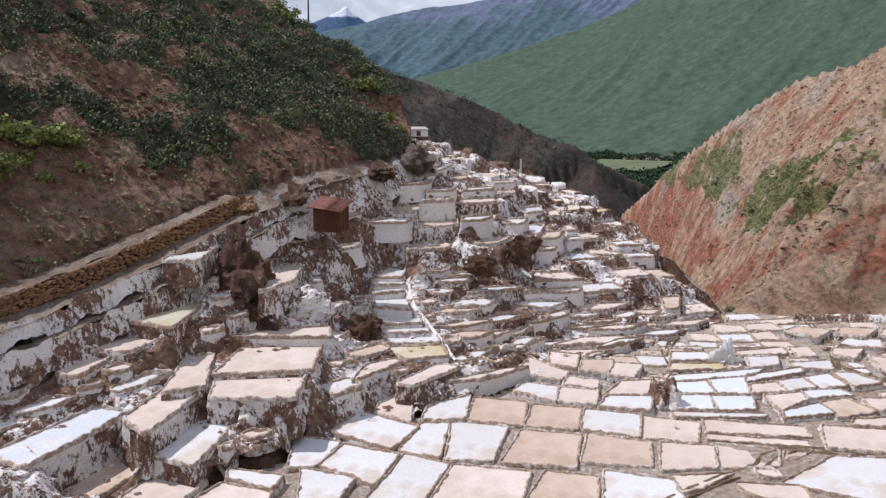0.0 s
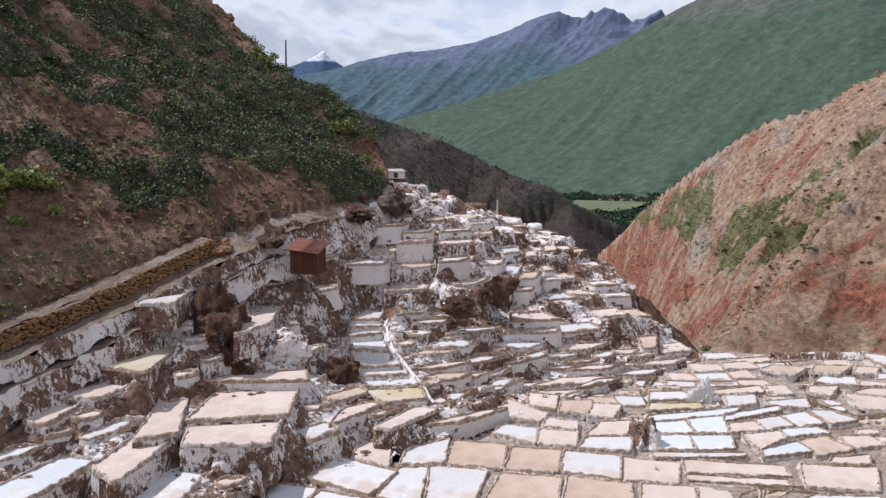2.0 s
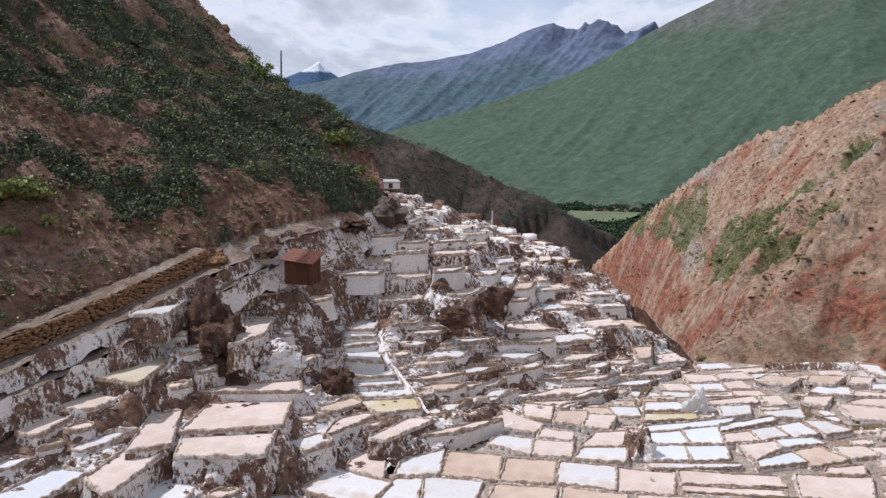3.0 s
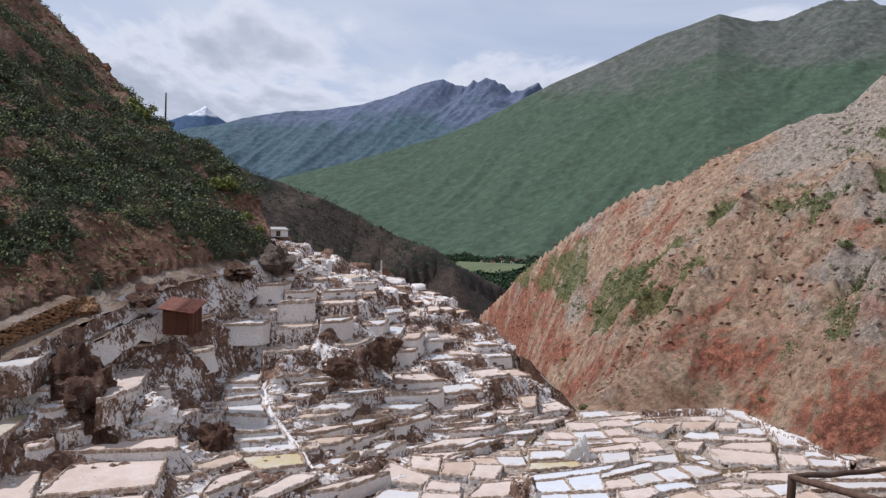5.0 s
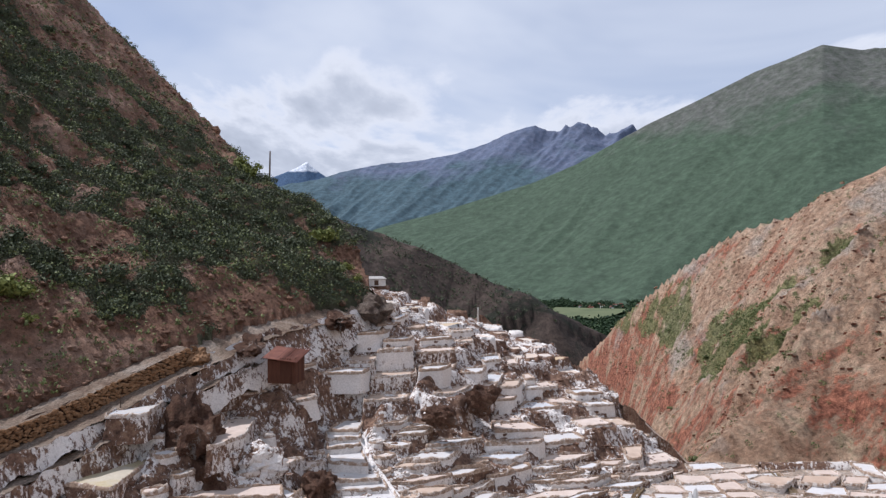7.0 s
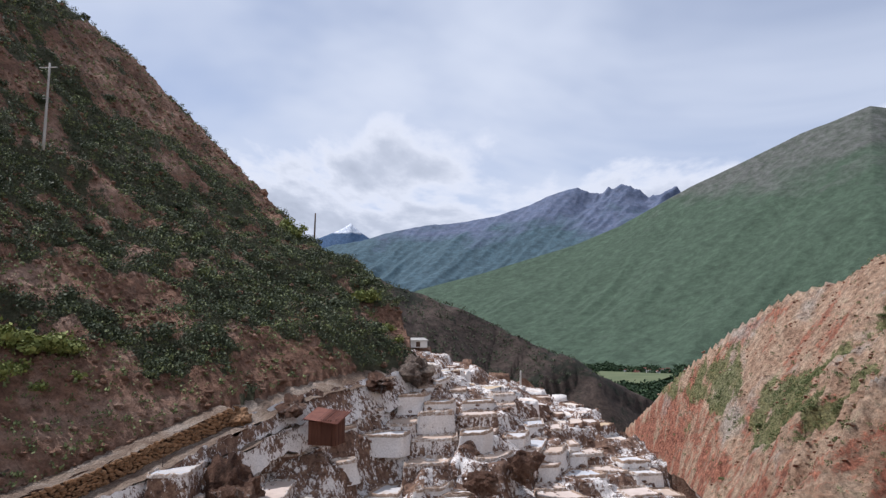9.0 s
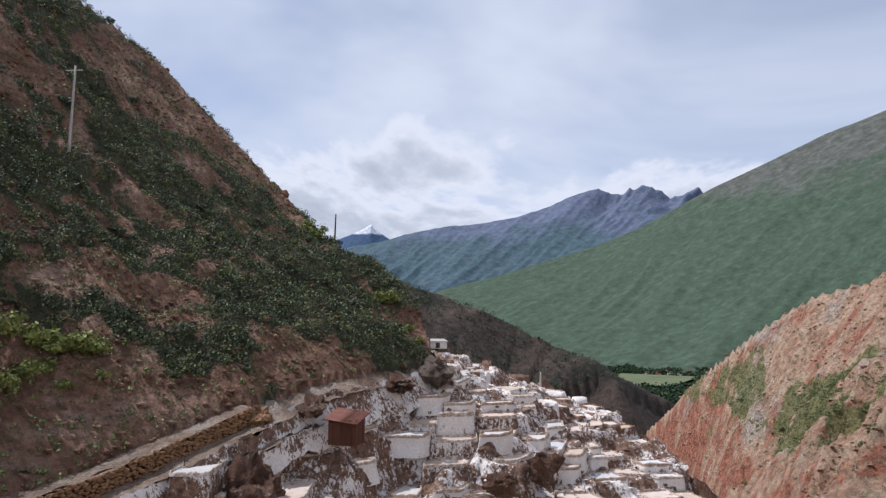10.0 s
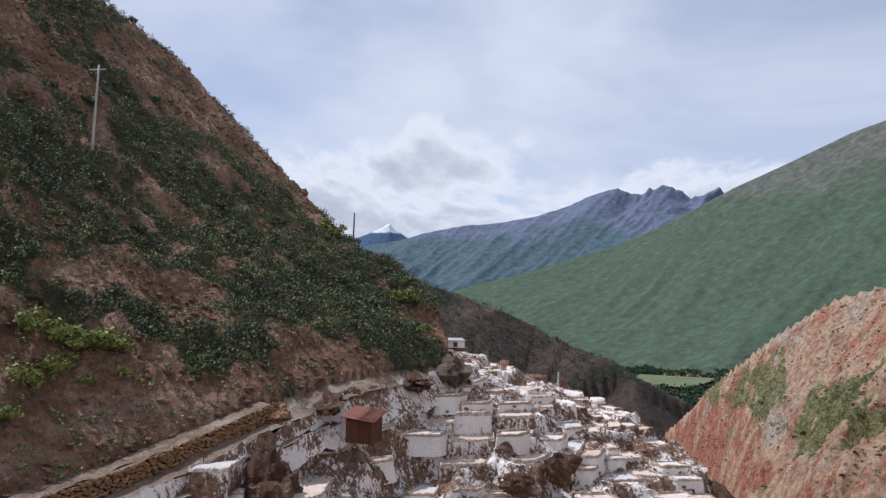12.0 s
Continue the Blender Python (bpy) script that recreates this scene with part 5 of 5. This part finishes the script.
def make_plants():
    rng, gen = random.Random(31), np.random.default_rng(31)
    dark = [shrub_mesh("shrub", rng, 170, 1.0, 0.17, "leaf") for _ in range(4)]
    light = [shrub_mesh("shrub", rng, 280, 1.0, 0.12, "leaf_light") for _ in range(3)]
    dry = [shrub_mesh("shrub", rng, 150, 1.0, 0.15, "leaf_dry") for _ in range(3)]
    # bright bushes low on the shaded hill
    for bearing, d, size in LIGHT_BUSHES:
        a = radians(bearing)
        shrub(light, d * math.sin(a), d * math.cos(a), size, rng, "yellow-green leafy bush on the brown hillside", "bright bushes on the hillside")
    # shaded hill
    b, d = gen.uniform(-46, -1, 60000), gen.uniform(36, 122, 60000) 
    x, y = d * np.sin(np.radians(b)), d * np.cos(np.radians(b))
    ok = inside(x, y, HILL_FOOT + HILL_CREST)
    x, y = x[ok], y[ok]
    ok = hill_cover(x, y, 0) > gen.uniform(0.0, 0.45, len(x))
    stray = ~ok & (gen.uniform(0, 1, len(x)) < 0.3)
    xs, ys = x[stray], y[stray]
    x, y = x[ok], y[ok]
    for i in range(110):
        shrub(dark if rng.random() < 0.75 else dry, float(x[i]), float(y[i]), rng.uniform(0.5, 0.95), rng, "dark green shrub on the shaded hillside", "shrubs on the shaded hill")
    x, y = x[110:14000], y[110:14000]
    pick = gen.uniform(0, 1, len(x))
    scrub("scrub_olive_shade", x[pick < 0.2], y[pick < 0.2], gen.uniform(0.3, 0.8, (pick < 0.2).sum()), "leaf_dry", "olive scrub over the shaded hillside", 5, 30)
    scrub("scrub_shade", x[pick >= 0.2], y[pick >= 0.2], gen.uniform(0.22, 0.8, (pick >= 0.2).sum()), "leaf", "dark low scrub over the shaded hillside", 6, 30)
    scrub("scrub_stray", xs[:6000], ys[:6000], gen.uniform(0.12, 0.45, len(xs[:6000])), "leaf_dry", "small scattered tufts over the bare earth", 11, 8)
    b, d = gen.uniform(-44, -2, 16000), gen.uniform(36, 116, 16000)
    xr, yr = d * np.sin(np.radians(b)), d * np.cos(np.radians(b))
    ok = inside(xr, yr, HILL_FOOT + HILL_CREST)
    xr, yr = xr[ok][:3600], yr[ok][:3600]
    rubble("hill_rubble", xr, yr, gen.uniform(0.1, 0.5, len(xr)) ** 1.4, "brown stones and clods strewn over the shaded hillside", 15, "left")
    # red hill: green drifts that climb along the strata
    b, d = gen.uniform(13, 52, 70000), gen.uniform(56, 160, 70000)
    x, y = d * np.sin(np.radians(b)), d * np.cos(np.radians(b))
    ok = inside(x, y, RED_FOOT + RED_CREST[::-1])
    x, y = x[ok], y[ok]
    z = land(x, y)[0]
    ok = (red_cover(x, y, z) > gen.uniform(0.1, 0.4, len(x))) | (gen.uniform(0, 1, len(x)) < 0.05)
    x, y = x[ok], y[ok]
    for i in range(60):
        shrub(dry, float(x[i]), float(y[i]), rng.uniform(0.4, 0.8), rng, "olive shrub on the red hillside", "shrubs on the red hill")
    scrub("scrub_olive", x[60:9000], y[60:9000], gen.uniform(0.15, 0.55, len(x[60:9000])), "leaf_dry", "olive and green scrub in drifts over the red hillside", 7, 20)
    b, d = gen.uniform(13, 52, 9000), gen.uniform(60, 150, 9000)
    x, y = d * np.sin(np.radians(b)), d * np.cos(np.radians(b))
    ok = inside(x, y, RED_FOOT + RED_CREST[::-1]) & (fbm(x, y, 14, 4, seed=120) > gen.uniform(-0.35, 0.3, len(x)))
    x, y = x[ok][:4200], y[ok][:4200]
    rubble("rubble", x, y, gen.uniform(0.08, 0.42, len(x)) ** 1.3, "loose stones and clods strewn over the red hillside", 13, "right")
    x, y = gen.uniform(-22, 24, 9000), gen.uniform(25, 75, 9000)
    ok = inside(x, y, FOOT + TOP[::-1])
    x, y = x[ok][:2600], y[ok][:2600]
    rubble("clods", x, y, gen.uniform(0.1, 0.5, len(x)) ** 1.5, "clods of salty mud strewn between the terraced pans", 14, "made")
    # dark ridge
    b, d = gen.uniform(-9, 15, 20000), gen.uniform(200, 310, 20000)
    x, y = d * np.sin(np.radians(b)), d * np.cos(np.radians(b))
    z, kind = land(x, y)
    ok = (kind == 3) & (fbm(x, y, 30, 4, seed=99) > gen.uniform(-0.3, 0.4, len(x)))
    x, y = x[ok][:2600], y[ok][:2600]
    scrub("scrub_ridge", x, y, gen.uniform(0.5, 1.6, len(x)), "leaf", "dark scrub over the ridge", 8, 10)
    # valley woods in belts
    x, y = gen.uniform(150, 1000, 9000), gen.uniform(1000, 2250, 9000)
    ok = (fbm(x, y * 0.5, 160, 3, seed=101) > -0.02) & ~inside(x, y, FIELD)
    scrub("valley_woods", x[ok], y[ok], gen.uniform(9, 17, ok.sum()), "tree", "dark belts of trees on the valley floor", 9, 14)


LIGHT_BUSHES = [(-27.9, 50.4, 1.53), (-28.9, 50.0, 1.41), (-26.6, 50.9, 1.22), (-30.1, 49.9, 1.3), (-28.4, 48.2, 0.73), (-26.3, 49.0, 0.53), (-30.7, 47.6, 1.03), (-27.2, 51.5, 1.23), (-29.7, 49.0, 0.96), (-32.9, 44.1, 0.96), (-32.2, 46.0, 1.1), (-30.4, 50.1, 1.31), (-31.8, 49.7, 1.3), (-26.0, 49.1, 0.53), (-3.4, 66.5, 0.9), (-4.1, 67.5, 1.0), (-6.2, 70.0, 1.6), (-5.6, 70.0, 1.2), (-11.9, 92.0, 1.8), (-11.3, 91.0, 1.6), (-12.3, 92.0, 1.6)]
FIELD = [(300, 1500), (420, 1500), (560, 1760), (390, 1840)]


def make_valley():
    g = np.array([[(*FIELD[0], VALLEY + 7), (*FIELD[3], VALLEY + 7)], [(*FIELD[1], VALLEY + 7), (*FIELD[2], VALLEY + 7)]], float)
    sheet("field", g, "field", "bright green field on the valley floor", "field")
    rng = random.Random(40)
    for k in range(16):
        root = tagged(new("farmhouse"), "small pale farmhouse with a pitched roof, far down in the valley", "house", "houses in the valley")
        x, y = rng.uniform(430, 640), rng.uniform(1800, 1950)
        root.matrix_basis = pose(x, y, VALLEY + 1, 0, 0, rng.uniform(0, 90))
        w, d, h = rng.uniform(9, 16), rng.uniform(7, 9), rng.uniform(5, 8)
        bm = bmesh.new()
        box(bm, (w, d, h), (0, 0, h / 2))
        part("wall", bm, "plaster", root)
        bm = bmesh.new()
        v = [bm.verts.new(c) for c in ((-w / 2 - 0.5, -d / 2 - 0.6, h), (w / 2 + 0.5, -d / 2 - 0.6, h), (w / 2 + 0.5, d / 2 + 0.6, h), (-w / 2 - 0.5, d / 2 + 0.6, h), (-w / 2 - 0.5, 0, h + 2.6), (w / 2 + 0.5, 0, h + 2.6))]
        for f in ((0, 1, 5, 4), (2, 3, 4, 5), (0, 4, 3), (1, 2, 5), (3, 2, 1, 0)):
            bm.faces.new([v[i] for i in f])
        part("roof", bm, "rust", root)


make_path()
make_hut()
make_shed(-3.69, 91.17, 12.41)
make_pole(-15.8, 89.6, 23.7, 5.0, False, "wood", "thin dark utility pole on the hill's spur")
make_pole(-32.6, 58.9, 30.0, 6.7, True, "pale_pole", "pale grey utility pole with a crossarm on the hillside")
make_pole(9.11, 86.54, 8.23, 1.7, False, "pale_pole", "short grey post among the far pans")
make_railing()
make_valley()
stake = stand("stake", bpy.data.meshes.new("stake"), None, None, "thin wooden stake beside the ledge", "stake")
stake_bm = rod((-15.8, 42.4, 6.6), (-15.7, 42.4, 8.2), 0.03, 0.025)
stake_bm.to_mesh(stake.data)
stake.data.materials.append(M["wood"])
stake_bm.free()

make_pans()
make_slope()
make_flat()

channel("brine_channel", [(-1.68, 53.43, 4.23), (-2.56, 50.42, 3.65), (-2.02, 47.46, 2.94), (-0.78, 44.85, 2.22), (0.1, 42.64, 1.75), (0.6, 40.78, 1.47)], 0.3, "curving salt-crusted brine channel beside stepped pans")
channel("brine_channel", [(-2.52, 58.07, 4.88), (-4.96, 58.02, 4.79), (-6.34, 55.24, 4.23), (-6.39, 51.76, 3.59), (-5.72, 48.93, 3.0), (-5.71, 46.33, 2.53)], 0.3, "brown-sided brine channel bending round the terrace")
channel("ochre_dyke", [(8.8, 27.3, 0.1), (10.2, 28.3, 0.1), (12.2, 29.6, 0.1), (14.2, 30.6, 0.1), (15.1, 31.7, 0.1), (16.6, 32.5, 0.1), (18.6, 32.2, 0.1), (21.0, 31.7, 0.1)], 0.4, "ochre-stained stony dyke winding between the pans", "ochre")
bank(-12.14, 43.5, 5.20, (1.6, 2.4, 2.2), 1, 20)
bank(-10.92, 42.15, 3.74, (1.3, 1.6, 1.3), 2, 50)
bank(-8.54, 43.29, 3.85, (1.6, 1.2, 1.0), 12, 10, "dark_wall", "salt-flecked brown mud bank")
bank(3.0, 41.6, 0.1, (1.1, 0.6, 1.0), 3, -20)
bank(1.9, 41.0, 0.1, (0.5, 0.45, 1.2), 4, 0, "wall", "grey salt-crusted stub of an old mud wall", "wall_stub", "wall", 0.7)
bank(-4.75, 43.86, 2.33, (0.9, 1.1, 1.0), 5, 10)
bank(5.92, 53.92, 5.37, (1.1, 1.0, 1.1), 6, 0)
bank(2.67, 50.81, 4.89, (0.9, 1.1, 0.8), 7, 30)
channel("ochre_dyke", [(16.5, 49.8, 0.18), (14.6, 46.3, 0.18), (14.2, 43.1, 0.18), (12.5, 40.5, 0.18)], 0.28, "rusty mud dyke winding between the pans", "ochre")
channel("ochre_dyke", [(27.5, 53.6, 0.18), (26.4, 48.0, 0.18), (24.6, 43.7, 0.18), (25.9, 41.3, 0.18), (29.5, 41.5, 0.18), (32.7, 45.5, 0.18), (33.4, 48.9, 0.18)], 0.28, "rusty mud dyke winding between the pans", "ochre")
channel("ochre_dyke", [(25.9, 46.5, 0.18), (29.6, 49.4, 0.18), (33.0, 50.9, 0.18), (34.8, 49.1, 0.18)], 0.28, "rusty mud dyke winding between the pans", "ochre")
channel("pan_wall", [(26.8, 53.7, 0.55), (28.7, 53.6, 0.55), (33.8, 53.5, 0.55), (34.5, 51.0, 0.55), (34.5, 45.1, 0.55), (34.9, 40.5, 0.55)], 0.3, "low pale wall along the far brim of the basin", "wall")
bank(-13.04, 48.22, 9.31, (0.8, 1.0, 0.7), 8, 10, "stone", "ochre rubble end of the retaining wall", "stone_pile", "stones")
bank(-10.35, 50.95, 9.95, (0.9, 3.0, 0.6), 15, 15)
bank(-5.18, 58.71, 10.89, (1.0, 3.5, 0.7), 16, 15)
bank(-2.37, 63.84, 11.26, (1.6, 2.2, 1.3), 18, 10, "rock", "broken tan rock at the foot of the spur", "rock_outcrop", "rock")
bank(17.9, 44.2, 0.0, (0.75, 0.5, 1.15), 9, 20, "plaster", "jagged white mound of raked salt", "salt_mound", "salt mound", 0.8)
bank(12.1, 37.9, 0.1, (0.6, 0.9, 1.25), 10, 10, "made", "grey salt-crusted stub of an old mud wall", "wall_stub", "wall", 0.5)
rock_at = polar((-13.6, 89.0, 2.6), (-13.9, 100.5, 7.5), (-14.9, 103, 8.6), (-28.6, 45.8, -10.0), (-30.2, 44.4, -10.6))
for k, ((x, y, z), size) in enumerate(zip(rock_at, ((2.0, 1.2, 1.6), (2.2, 2.0, 2.4), (2.4, 2.0, 2.2), (1.6, 0.7, 0.5), (1.6, 0.7, 0.6)))):
    bank(x, y, z, size, 60 + k, 20 * k, "rock" if k in (0, 3, 4) else "left", "weathered rock outcrop on the shaded hillside", "rock_outcrop", "rock", 0.6)
make_plants()
